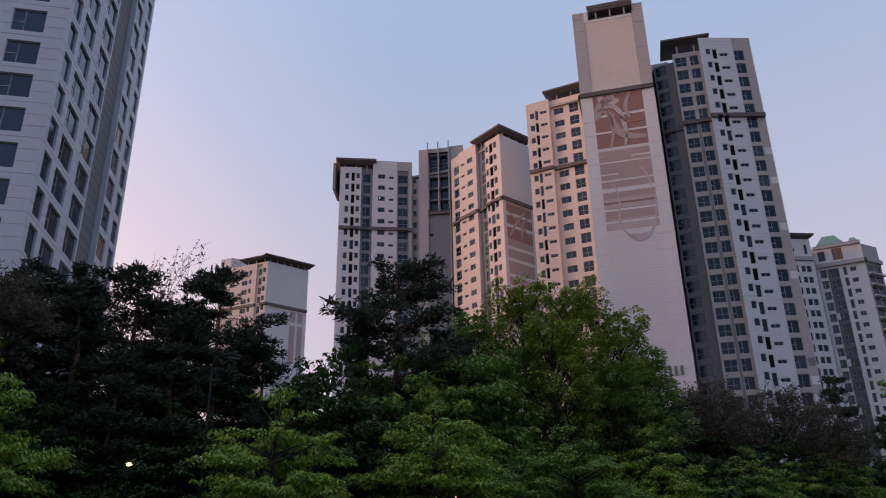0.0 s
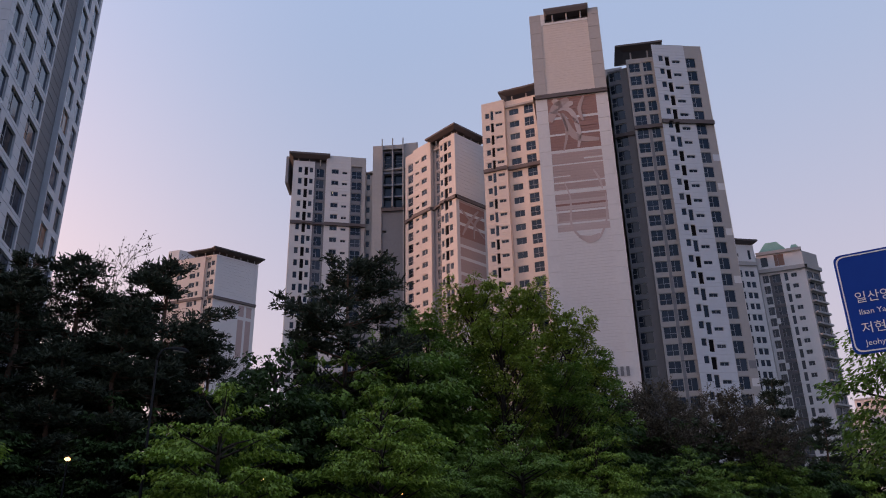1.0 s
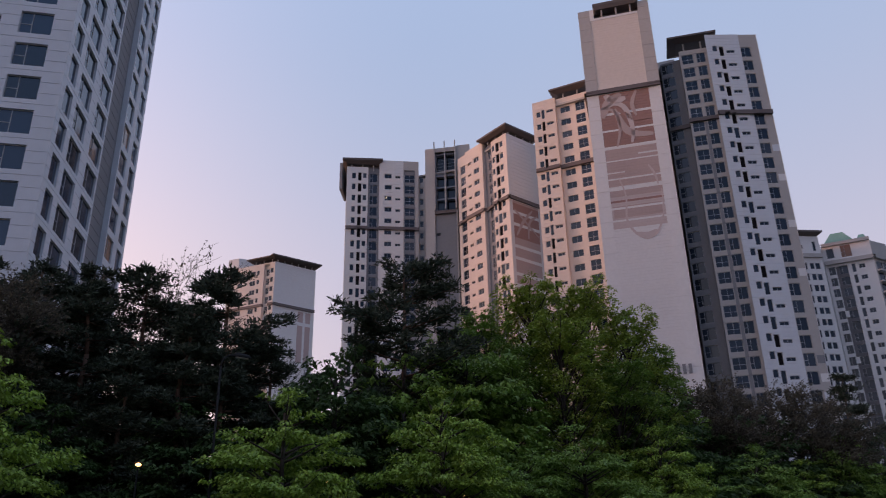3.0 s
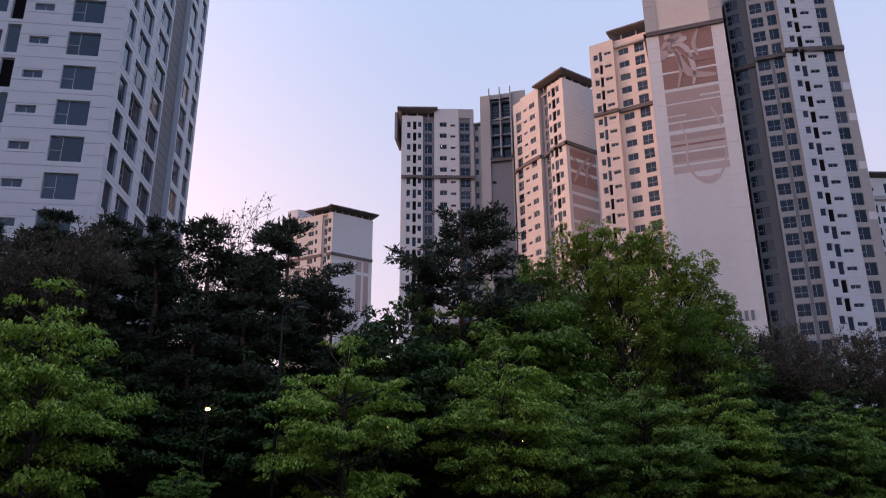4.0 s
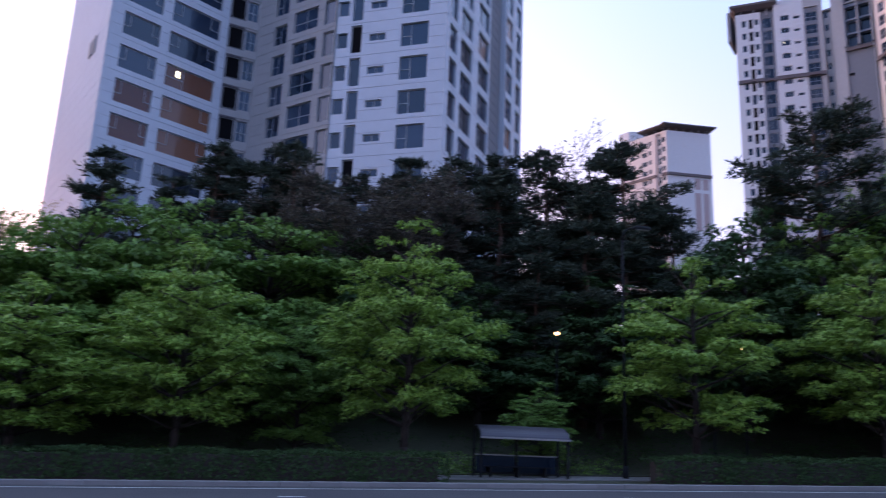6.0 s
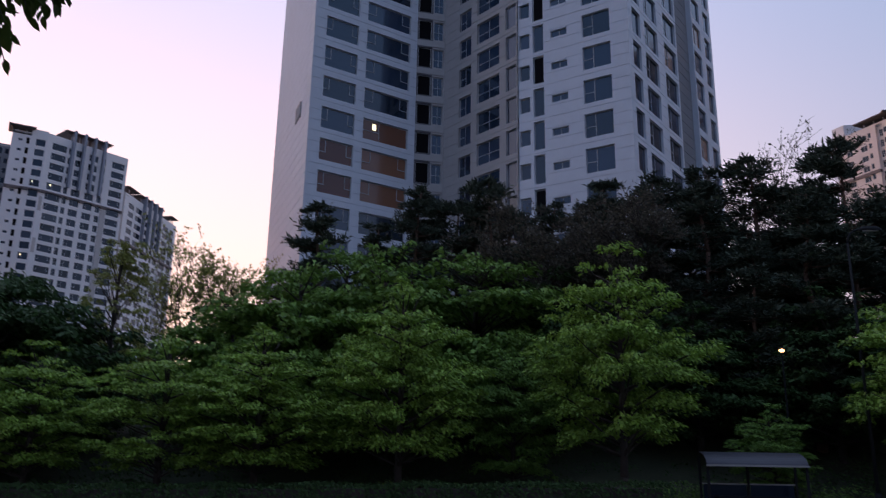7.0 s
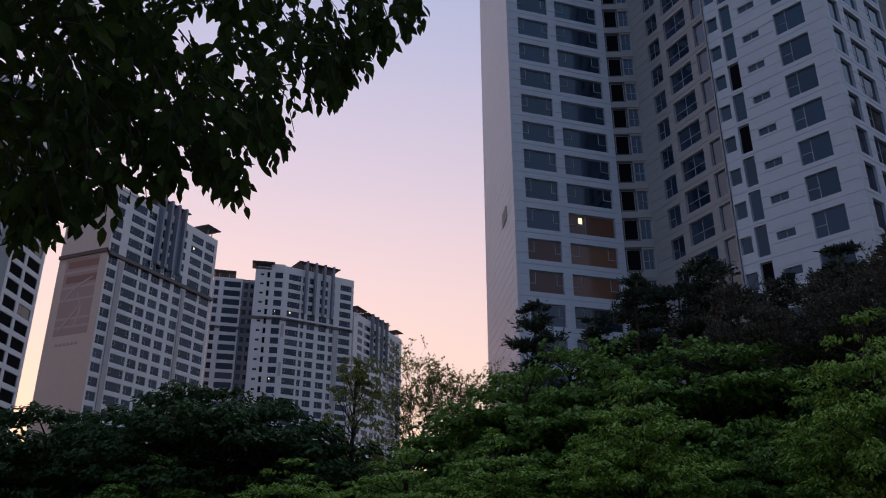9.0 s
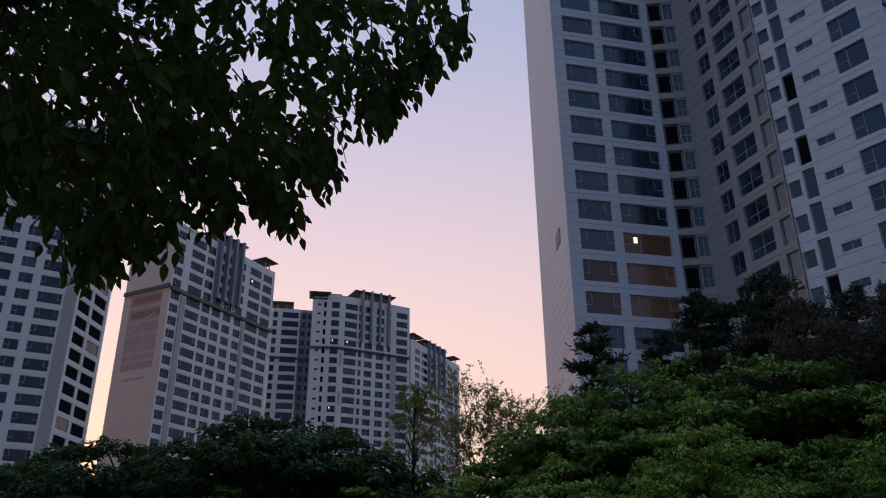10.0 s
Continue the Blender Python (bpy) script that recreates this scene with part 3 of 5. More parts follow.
    paint += [(0.9, 8.4, b, b + 0.7, -0.03, W_) for b in (74.0, 71.2, 66.2, 63.5, 60.0, 57.5, 54.0, 52.0)] + grooves(0, 9.1, 12, 93, 0.9, -1, 0.04, 0.06)
    facade(h, A, B, 0, 93.2, W_, paint, [], MATS)
    for pts, w in ((((1.6, 69), (3.6, 72.5), (6.6, 76)), 0.7), (((5.0, 69), (5.6, 73), (8.0, 75.0)), 0.6), (((1.2, 75), (3.8, 73.2), (8.2, 70.0)), 0.5)):
        ribbon(h, A, B, pts, w, ROSE)
    slab(h, "canopy", (9.1, 155.7), (13.9, 149.8), 9, 94.0, 1.0, ROOF, 1.0)
    slab(h, "canopy", (13.9, 149.8), (20.9, 155.5), 7, 94.05, 0.9, ROOF, 0.9)
    walls_behind(h, [(20.95, 155.5), (12, 171), (-5, 178), (-24, 174), (-22.5, 163.6)], 0, 93.2, PALE)
    cap(h, [(-22.2, 164.1), (-5.8, 167), (3.4, 164), (14.0, 150.4), (20.6, 155.6), (12, 170.7), (-5, 177.7), (-23.7, 173.8)], 92.4, PALE)
    return h


def far_block():
    """The farther block whose blank end shows over the pines."""
    h = thing("apartment_tower", (0, 0, 0), "distant pale apartment block with a blank end wall and dark canopy", "apartment building", "apartment towers")
    z = rows(88.6, 20)
    A, B = (-64.5, 222.0), (-50.0, 216.0)
    wins = column(14.1, 15.2, 0.2, 1.5, z, "plain") + column(12.3, 13.6, 0, 2.0, z, "two") + column(7.0, 8.9, 0, 1.5, z, "slit") + column(9.4, 10.3, 0.2, 1.4, z, "plain") + column(2.6, 4.4, 0, 1.5, z, "slit")
    facade(h, A, B, 0, 91.4, C_, [(0, 16, 77.9, 78.7, 0.3, L_), (11.9, 13.9, 0, 91, -0.7, C_)], wins, MATS)
    A, B = (-50.0, 216.0), (-39.4, 224.4)
    paint = [(0, 13.6, 77.9, 78.7, 0.4, L_), (1.0, 12.6, 79.4, 90.9, -0.06, W_), (8.2, 12.4, 62, 77.4, -0.03, R_), (8.2, 12.4, 73.2, 74.2, -0.03, W_), (10.0, 10.7, 62, 77.4, -0.03, W_)]
    facade(h, A, B, 0, 91.4, W_, paint + grooves(1.0, 12.6, 80, 90.8, 0.9), [], MATS)
    walls_behind(h, [B, (-50, 240), (-70, 238), (-64.5, 222.0)], 0, 91.4, PALE)
    cap(h, [(-64.2, 222.3), (-50, 216.4), (-39.7, 224.5), (-50, 239.7), (-69.7, 237.8)], 91.0, PALE)
    slab(h, "canopy", (-50.2, 216.1), (-39.4, 224.4), 9, 92.4, 0.9, ROOF, 1.4)
    slab(h, "canopy", (-58, 219.4), (-50.0, 216.0), 9, 92.45, 0.8, ROOF, 1.0)
    child("penthouse", Soup().prism([(-66, 223.5), (-62.5, 222.1), (-52, 228), (-57, 234)], 80, 95.2).mesh("penthouse", WHITE), h)
    return h


def near_tower():
    """The white panelled tower beyond the berm, two wings meeting in a dark fold."""
    h = thing("apartment_tower", (0, 0, 0), "white panelled apartment tower with orange blinds low down", "apartment building", "apartment towers")
    top = 78.0
    z = [30.2 + H * k for k in range(15, -9, -1)]
    lit = z.index(30.2)

    def styled(cols, special, plain):
        return [w[:4] + (special.get(k - lit, plain),) for k, w in enumerate(cols)]
    J = H / 3
    base = 30.2 - H * 9.5

    def joints(x0, x1):
        return grooves(x0, x1, base + 0.02, top, J, -1, 0.035, 0.05)
    A, B = (-66.0, 42.4), (-51.0, 35.8)
    facade(h, A, B, 0, top, N_, joints(0, 16.4), [], MATS, tone=1)
    bars(h, A, B, 10.9, 31.4, 0.42, 1.4, 3, PALE)
    A, B = (-51.0, 35.8), (-48.8, 46.0)
    wins = styled(column(1.14, 4.28, 0, 1.95, z, ""), {1: "wideblind", 2: "wideblind"}, "wide")
    wins += styled(column(5.14, 9.7, 0, 1.95, z, ""), {0: "blindlit", 1: "wideblind", 2: "wideblind"}, "wide")
    facade(h, A, B, 0, top, N_, joints(0, 10.43), wins, MATS, tone=1)
    A, B = (-48.8, 46.0), (-47.4, 48.3)
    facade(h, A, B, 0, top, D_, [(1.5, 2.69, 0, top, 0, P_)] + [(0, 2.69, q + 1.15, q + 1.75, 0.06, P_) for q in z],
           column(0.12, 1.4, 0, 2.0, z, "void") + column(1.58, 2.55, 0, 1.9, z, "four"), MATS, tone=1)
    A, B = (-47.4, 48.3), (-43.0, 47.9)
    facade(h, A, B, 0, top, P_, joints(0, 4.42), column(2.12, 4.1, 0, 1.9, z, "two"), MATS, tone=1)
    A, B = (-43.0, 47.2), (-37.4, 46.8)
    facade(h, A, B, 0, top, P_, joints(0, 5.61), column(0.75, 3.5, 0.1, 2.0, z, "four") + column(4.25, 5.45, 0.1, 2.2, z, "plain"), MATS, tone=1)
    walls_behind(h, [(-43.0, 47.9), (-43.0, 47.2)], 0, top, PALE)
    A, B = (-37.4, 46.9), (-28.1, 48.9)
    open_ = choose(21, 40, 0.4)
    wins = column(0.1, 1.05, 0.1, 1.35, z, "plain") + column(2.96, 4.37, 0.1, 0.62, z, "slit") + column(5.69, 8.01, 0.0, 2.0, z, "two")
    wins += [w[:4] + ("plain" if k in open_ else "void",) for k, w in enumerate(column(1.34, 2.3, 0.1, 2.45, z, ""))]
    facade(h, A, B, 0, top, N_, joints(0, 9.6), wins, MATS, tone=1)
    A, B = (-28.1, 48.9), (-30.7, 69.5)
    wins = column(0.8, 2.4, 0.0, 2.2, z, "plain") + column(3.3, 6.0, 0.0, 2.2, z, "two") + column(7.5, 10.3, 0, 2.2, z, "two")
    wins += styled(column(15.3, 17.4, 0, 2.2, z, ""), {0: "blind", 1: "blind", 2: "blind", -4: "blind"}, "plain") + column(18.6, 20.2, 0, 2.2, z, "plain")
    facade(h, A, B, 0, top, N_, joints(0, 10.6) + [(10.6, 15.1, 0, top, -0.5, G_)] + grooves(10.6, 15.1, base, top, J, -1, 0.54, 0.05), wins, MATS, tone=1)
    walls_behind(h, [B, (-55, 72), (-70, 56), (-66.0, 42.4)], 0, top, PANEL)
    cap(h, [(-65.8, 42.7), (-51.1, 36.2), (-48.9, 46.2), (-47.3, 48.6), (-37.2, 47.2), (-28.3, 49.1), (-30.9, 69.2), (-55, 71.8), (-69.7, 56)], top - 0.3, PALE)
    return h


def copper_tower():
    """The block with green copper hips."""
    h = thing("apartment_tower", (0, 0, 0), "pale apartment block with green copper hipped roofs and a cornice", "apartment building", "apartment towers")
    z = rows(73.0, 12)
    A, B = (87.5, 181.9), (93.5, 182.5)
    wins = column(1.3, 1.8, 0, 1.9, z, "plain") + column(2.5, 3.6, 0, 1.6, z, "plain") + column(3.9, 5.1, 0, 1.6, z, "plain")
    facade(h, A, B, 0, 81, W_, [(0, 6.1, 75.2, 76.2, 0.5, P_)], wins + [(4.2, 5.0, 77, 79.6, "plain"), (1.0, 1.6, 77.6, 78.6, "plain")], MATS)
    slab(h, "canopy", A, B, 6, 81.2, 1.1, ROOF, 1.0)
    A, B = (96.0, 186.8), (105.9, 182.0)
    cols = column(0.65, 2.13, 0, 2.1, z, "two") + column(3.0, 4.94, 0, 2.1, z, "two")
    wins = cols + column(5.88, 6.72, 0, 2.2, z, "plain") + column(7.47, 8.86, 0.2, 1.1, z, "slit") + [(0.9, 2.6, 76.4, 79.0, "plain"), (4.2, 6.6, 76.2, 79.4, "blind")]
    paint = [(2.3, 4.94, 10, 73.9, -0.35, D_), (0, 14, 74.6, 75.6, 0.7, P_), (0, 14, 79.6, 80.4, 0.6, P_)] + [(0, 5.2, 73.9 - H * 4 * k - 1.6, 73.9 - H * 4 * k, 0.12, W_) for k in range(1, 5)]
    facade(h, A, B, 0, 80.4, W_, paint, wins, MATS)
    walls_behind(h, [(93.5, 182.5), (96.0, 186.8)], 0, 79, PALE)
    A, B = (105.9, 182.0), (111.4, 184.9)
    wins = column(0.6, 2.9, -0.1, 2.1, z, "plain") + column(3.2, 5.7, -0.1, 2.1, z, "two")
    facade(h, A, B, 0, 79.5, P_, [(0, 6.3, 74.6, 75.6, 0.7, P_)] + [(0.3, 5.9, q - 1.75, q - 1.3, 0.9, P_) for q in z], wins, MATS)
    walls_behind(h, [B, (110, 204), (90, 204), (87.5, 181.9)], 0, 79, PALE)
    cap(h, [(87.8, 182.2), (93.5, 182.9), (96, 187.2), (105.9, 182.4), (111.1, 185.1), (110, 203.7), (90.2, 203.7)], 79.0, PALE)
    for ring, tip, top in (([(96.8, 187.2), (103.4, 184.0), (106.4, 190), (99.8, 193)], (101.6, 188.6), 84.0), ([(103.9, 184.2), (106.6, 183.2), (109.6, 188), (106, 190)], (106.6, 186.4), 82.6)):
        child("roof", Soup().prism(ring, 80.4, top, 0, [((x + tip[0] * 1.6) / 2.6, (y + tip[1] * 1.6) / 2.6) for x, y in ring]).mesh("roof", COPPER), h)
    return h


def crowned(h, A, B, z, spans):
    """Roof blades and small canopies above a wall: spans of (u0, u1, blades)."""
    a, b = Vector(A), Vector(B)
    d = (b - a).normalized()
    n = Vector((d.y, -d.x))
    for u0, u1, blades in spans:
        slab(h, "canopy", a + d * u0 - n * 0.5, a + d * u1 - n * 0.5, 6, z + 2.0, 0.6, ROOF, 1.0)
        for k in range(blades):
            c = a + d * (u0 + (u1 - u0) * (k + 0.5) / blades) + n * 0.1
            t = math.degrees(math.atan2(d.y, d.x))
            child("fin", Soup().box(-0.3, 0.3, -1.1, 1.2, z - 14.0, z + 2.8).mesh("fin", SLATE), h, pose(c.x, c.y, 0, 0, 0, t))


def sunset_towers():
    """The four towers that stand before the afterglow."""
    made = []
    h = thing("apartment_tower", (0, 0, 0), "pale apartment tower with wide dark windows before the sunset", "apartment building", "apartment towers")
    z = rows(55.2 + H * 9, 9)
    A, B = (-139.6, -31.0), (-142, -2.8)
    s = 14.06
    wins = column(s + 0.9, s + 3.6, 0, 1.8, z, "two") + column(s + 4.8, s + 7.0, 0, 1.8, z, "two") + column(s + 8.2, s + 12.0, 0, 1.9, z, "wide") + column(1.5, 4.2, 0, 1.8, z, "two") + column(5.5, 9.2, 0, 1.9, z, "wide") + column(10.6, 13.2, 0, 1.8, z, "two")
    facade(h, A, B, 0, 84, W_, [(s + 12.3, s + 14.3, 0, 84, 0.0, P_)], wins, MATS)
    A, B = (-142, -2.8), (-152, 2.65)
    # most panes here are near-black, painted as shadowed recesses
    shut = choose(17, 40, 0.22)
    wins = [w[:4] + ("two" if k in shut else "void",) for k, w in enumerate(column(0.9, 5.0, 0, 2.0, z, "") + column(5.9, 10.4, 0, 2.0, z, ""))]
    facade(h, A, B, 0, 84, W_, [], wins, MATS)
    walls_behind(h, [B, (-172, -10), (-165, -36), (-139.6, -31.0)], 0, 84, PALE)
    cap(h, [(-140, -30.6), (-142.3, -2.9), (-152, 2.3), (-171.7, -10), (-164.8, -35.6)], 83.6, PALE)
    made.append(h)

    h = thing("apartment_tower", (0, 0, 0), "pale apartment slab with a beige mural end wall and roof blades", "apartment building", "apartment towers")
    z = rows(78.2, 12)
    A, B = (-181.2, 6.1), (-170.4, 14.5)
    paint = [(0, 13.7, 65.2, 66.0, 0.4, L_), (2.2, 11.6, 47.6, 64.8, -0.03, R_)] + [(2.2, 11.6, b, b + 0.5, -0.03, M_) for b in (61.5, 58.0, 55.2, 51.0, 49.2)]
    paint += [(3.0, 11.6, b, b + 1.6, -0.03, B_) for b in (62.6, 59.2)] + grooves(0, 13.7, 12, 80, 1.45, -1, 0.03, 0.05)
    facade(h, A, B, 0, 81, C_, paint, [], MATS)
    for pts in (((3.4, 48.5), (5.0, 50.5), (8.4, 54.0)), ((7.2, 49), (8.4, 53), (7.0, 57)), ((3.0, 55), (6.0, 58), (10.6, 60))):
        ribbon(h, A, B, pts, 0.6, MURAL_LIGHT)
    bars(h, A, B, 6.6, 26.4, 0.6, 1.7, 3, PALE)
    bars(h, A, B, 3.4, 45.4, 0.6, 0.5, 6, PALE)
    A, B = (-170.4, 14.5), (-191.5, 41.6)
    wins = []
    for u0, u1 in ((0.45, 2.9), (5.06, 9.3), (9.97, 12.5), (13.3, 16.0), (17.0, 19.6), (20.8, 23.2), (24.93, 29.15), (29.95, 33.4)):
        st = "wide" if u1 - u0 > 3.4 else "two"
        wins += [w[:4] + (("twolit" if (k, u0) in ((1, 24.93),) else "blind" if k > 13 and u0 > 24 else st),) for k, w in enumerate(column(u0, u1, 0, 1.9, z, ""))]
    paint = [(0, 34.4, 64.6, 65.4, 0.5, L_), (3.3, 4.6, 0, 64, 0.25, P_), (23.5, 24.5, 0, 64, 0.25, P_)] + [(12.7, 13.2, 66, 81, 0.2, S_), (16.2, 16.8, 66, 81, 0.2, S_), (19.8, 20.6, 66, 81, 0.2, S_)]
    facade(h, A, B, 0, 81.0, W_, paint, wins, MATS)
    crowned(h, A, B, 81.0, [(12.2, 22.0, 4), (30.5, 33.6, 0)])
    walls_behind(h, [B, (-202, 33), (-181.2, 6.1)], 0, 81, PALE)
    cap(h, [(-180.9, 6.5), (-170.6, 14.9), (-191.5, 41.2), (-201.7, 33)], 80.4, PALE)
    made.append(h)

    h = thing("apartment_tower", (0, 0, 0), "plain pale link block with ribbon windows before the sunset", "apartment building", "apartment towers")
    z = rows(85.9, 12)
    A, B = (-237.4, 51.8), (-234.3, 64.5)
    wins = column(0.3, 1.7, 0, 1.9, z, "plain") + column(3.14, 8.23, 0, 1.9, z, "plain") + column(9.2, 10.6, 0, 1.9, z, "plain") + column(11.2, 12.3, 0, 1.6, z, "plain")
    facade(h, A, B, 0, 88, W_, [(8.7, 13.1, 0, 88, -0.4, G_), (0, 13.1, 71.4, 72.2, 0.3, L_)], wins, MATS)
    slab(h, "canopy", (-237.4, 51.8), (-236, 57.5), 6, 89.4, 0.8, ROOF, 0.6)
    walls_behind(h, [B, (-248, 68), (-251, 54), (-237.4, 51.8)], 0, 88, PALE)
    cap(h, [(-237.5, 52.2), (-234.7, 64.3), (-247.7, 67.7), (-250.7, 54.2)], 87.6, PALE)
    made.append(h)

    h = thing("apartment_tower", (0, 0, 0), "pale corner apartment tower with dark roof canopies and blades", "apartment building", "apartment towers")
    z = rows(85.4, 12)
    A, B = (-222.0, 60.4), (-219.5, 68.7)
    wins = column(1.54, 2.58, 0, 0.7, z, "slit") + column(3.44, 4.31, 0, 1.8, z, "void") + [w[:4] + ("twolit" if k in (4, 11) else "plain",) for k, w in enumerate(column(5.82, 8.17, 0, 1.9, z, ""))]
    facade(h, A, B, 0, 89, W_, [(0, 8.7, 71.4, 72.2, 0.4, L_), (0, 4.6, 87, 89, -1.2, D_)], wins, MATS)
    slab(h, "canopy", (-222.0, 60.4), (-220.8, 64.5), 5, 88.4, 0.8, ROOF, 1.2)
    A, B = (-219.5, 68.7), (-221.6, 92.2)
    wins = []
    for u0, u1 in ((1.45, 5.48), (6.1, 7.2), (8.2, 10.75), (12.06, 14.65), (15.68, 17.0), (18.93, 22.82)):
        wins += [w[:4] + ("twolit" if (k, u0) == (4, 1.45) else "wide" if u1 - u0 > 3.4 else "two",) for k, w in enumerate(column(u0, u1, 0, 1.9, z, ""))]
    paint = [(0, 23.6, 71.4, 72.2, 0.4, L_)] + [(0, 0.9, 20 + 11.6 * k, 24 + 11.6 * k, 0.02, P_) for k in range(5)] + [(17.2, 18.7, 0, 71, 0.2, P_)]
    facade(h, A, B, 0, 88.6, W_, paint, wins, MATS)
    crowned(h, A, B, 88.6, [(5.4, 17.4, 4)])
    walls_behind(h, [B, (-236, 92), (-236, 66), (-222.0, 60.4)], 0, 88.6, PALE)
    cap(h, [(-222, 60.8), (-219.8, 68.8), (-221.9, 91.8), (-235.7, 91.7), (-235.7, 66.2)], 88.0, PALE)
    made.append(h)

    h = thing("apartment_tower", (0, 0, 0), "farther pale apartment tower with roof blades before the sunset", "apartment building", "apartment towers")
    z = rows(85.0, 12)
    A, B = (-250.9, 105.0), (-275.2, 136.0)
    wins = []
    for u0, u1 in ((3.0, 6.6), (8.01, 12.6), (14.08, 16.8), (18.0, 19.6), (20.8, 22.4), (23.6, 26.4), (28.88, 33.2), (34.45, 37.57)):
        wins += column(u0, u1, 0, 1.8, z, "plain")
    facade(h, A, B, 0, 88.5, W_, [(0, 39.4, 71.4, 72.2, 0.4, L_), (27.2, 28.4, 0, 71, 0.2, P_)], wins, MATS)
    crowned(h, A, B, 88.5, [(2.0, 8.0, 0), (11.0, 27.0, 4), (35.0, 38.6, 0)])
    walls_behind(h, [B, (-288, 128), (-263, 96), (-250.9, 105.0)], 0, 88.5, PALE)
    cap(h, [(-251.2, 105.4), (-275.2, 135.6), (-287.7, 128), (-263, 96.5)], 88.0, PALE)
    made.append(h)
    return made


def rosy_block():
    """Two low far blocks at the end of the road."""
    for A, B, top in (((151, 256), (157.5, 252), 52.0), ((160, 262), (169, 256), 58.0)):
        h = thing("apartment_block", (0, 0, 0), "small far rosy apartment block beyond the roadside trees", "apartment building", "far blocks")
        n = (Vector(B) - Vector(A)).length
        cols = [c for k in range(int(n / 2.4)) for c in column(0.6 + 2.4 * k, 1.9 + 2.4 * k, 0, 1.4, rows(top - 2.0, 12), "plain")]
        facade(h, A, B, 0, top, C_, [(0, n, top - 0.6, top, 0.2, P_)], cols, MATS)
        far = [(B[0] + 8, B[1] + 12), (A[0] + 8, A[1] + 12)]
        walls_behind(h, [B, far[0], far[1], A], 0, top, CREAM)
        cap(h, [(A[0] + 0.2, A[1] + 0.2), (B[0] + 0.1, B[1] + 0.3), (far[0][0] - 0.2, far[0][1] - 0.2), (far[1][0] + 0.1, far[1][1] - 0.3)], top - 0.3, PALE)


rosy_block()
mural_tower()
twin_tower()
far_block()
near_tower()
copper_tower()
sunset_towers()


# ---------------------------------------------------------------- ground, road and verge
U = Vector((0.766, 0.643, 0))               # along the road
ACROSS = Vector((-0.643, 0.766, 0))         # over the road, away from the eye
CLIMB = 0.0215                              # the road climbs gently this way


def slope(s):
    return CLIMB * min(max(s, -70.0), 110.0)


def place(s, d, z=0.0):
    """A point s along the road, d over it, z above the sloping road."""
    return U * s + ACROSS * d + Vector((0, 0, z + slope(s)))


def along(x, y):
    return U.x * x + U.y * y


def over(x, y):
    """How far over the road a point of the plan lies."""
    return ACROSS.x * x + ACROSS.y * y


def berm(d):
    """Height of the planted bank at a distance over the road."""
    t = min(max((d - 34.5) / 10.0, 0.0), 1.0)
    return 0.15 + 3.9 * t * t * (3 - 2 * t)


ALONG = [-220 + 10 * k for k in range(54)]


def strip(name, mat, d0, d1, z0, z1, label, category):
    """A long slab that follows the road."""
    V, F = [], []
    for s in ALONG:
        V += [tuple(place(s, d, z)) for d, z in ((d0, z0), (d1, z0), (d1, z1), (d0, z1))]
    n = len(ALONG)
    for k in range(n - 1):
        o = 4 * k
        F += [(o + j, o + (j + 1) % 4, o + 4 + (j + 1) % 4, o + 4 + j) for j in range(4)]
    F += [(0, 3, 2, 1), (4 * n - 4, 4 * n - 3, 4 * n - 2, 4 * n - 1)]
    ob = new(name, mesh_of(name, V, F, [mat]))
    return tagged(ob, label, category, kind="structure")


def ground_sheet():
    """One sheet of earth to the horizon; it rises to the bank beyond the road."""
    grid = sorted({-2500.0, -1200.0, -600.0, -350.0, 350.0, 600.0, 1200.0, 2500.0} | {float(q) for q in range(-240, 241, 6)})
    V, F = [], []
    r = random.Random(4)
    for x in grid:
        for y in grid:
            d = over(x, y)
            z = (berm(d) + r.uniform(-0.15, 0.15) if d > 34.5 else -0.12) + slope(along(x, y))
            V.append((x, y, z))
    n = len(grid)
    for i in range(n - 1):
        for j in range(n - 1):
            F.append((i * n + j, (i + 1) * n + j, (i + 1) * n + j + 1, i * n + j + 1))
    tagged(new("ground", mesh_of("ground", V, F, [GRASS_SOIL], None, True)), "grassy earth rising to a planted bank beyond the road", "ground", kind="structure")


ground_sheet()
strip("road", ASPHALT, 2.2, 27.45, -0.3, 0.0, "worn dark asphalt road with white lane lines", "road")
strip("pavement", PAVER, -4.0, 1.95, -0.3, 0.14, "grey concrete pavement under the eye", "pavement")
strip("pavement", PAVER, 30.3, 33.3, -0.3, 0.17, "grey concrete walkway behind the clipped hedge", "pavement")
strip("kerb", KERB, 1.95, 2.2, -0.3, 0.15, "grey granite kerb of the near pavement", "kerb")
strip("verge", GRASS_SOIL, 27.75, 30.25, -0.3, 0.13, "dark planted verge along the kerb", "verge")
strip("bank_foot", GRASS_SOIL, 33.35, 36.0, -0.3, 0.2, "dark earth at the foot of the bank", "ground")
strip("edge_line", PAINT, 26.3, 26.45, 0.0, 0.006, "white edge line painted on the road", "road line")
TILTED = Matrix(((U.x, ACROSS.x, 0, 0), (U.y, ACROSS.y, 0, 0), (CLIMB, 0, 1, 0), (0, 0, 0, 1)))
dash = Soup().box(0, 5.0, 0, 0.15, 0, 0.004).mesh("lane_line", PAINT)
for k in range(14):
    ob = new("lane_line", dash)
    ob.matrix_basis = TILTED @ Matrix.Translation((-60 + k * 10.0, 22.9, 0.004))
    tagged(ob, "worn white dash painted on the asphalt", "road line", kind="structure")

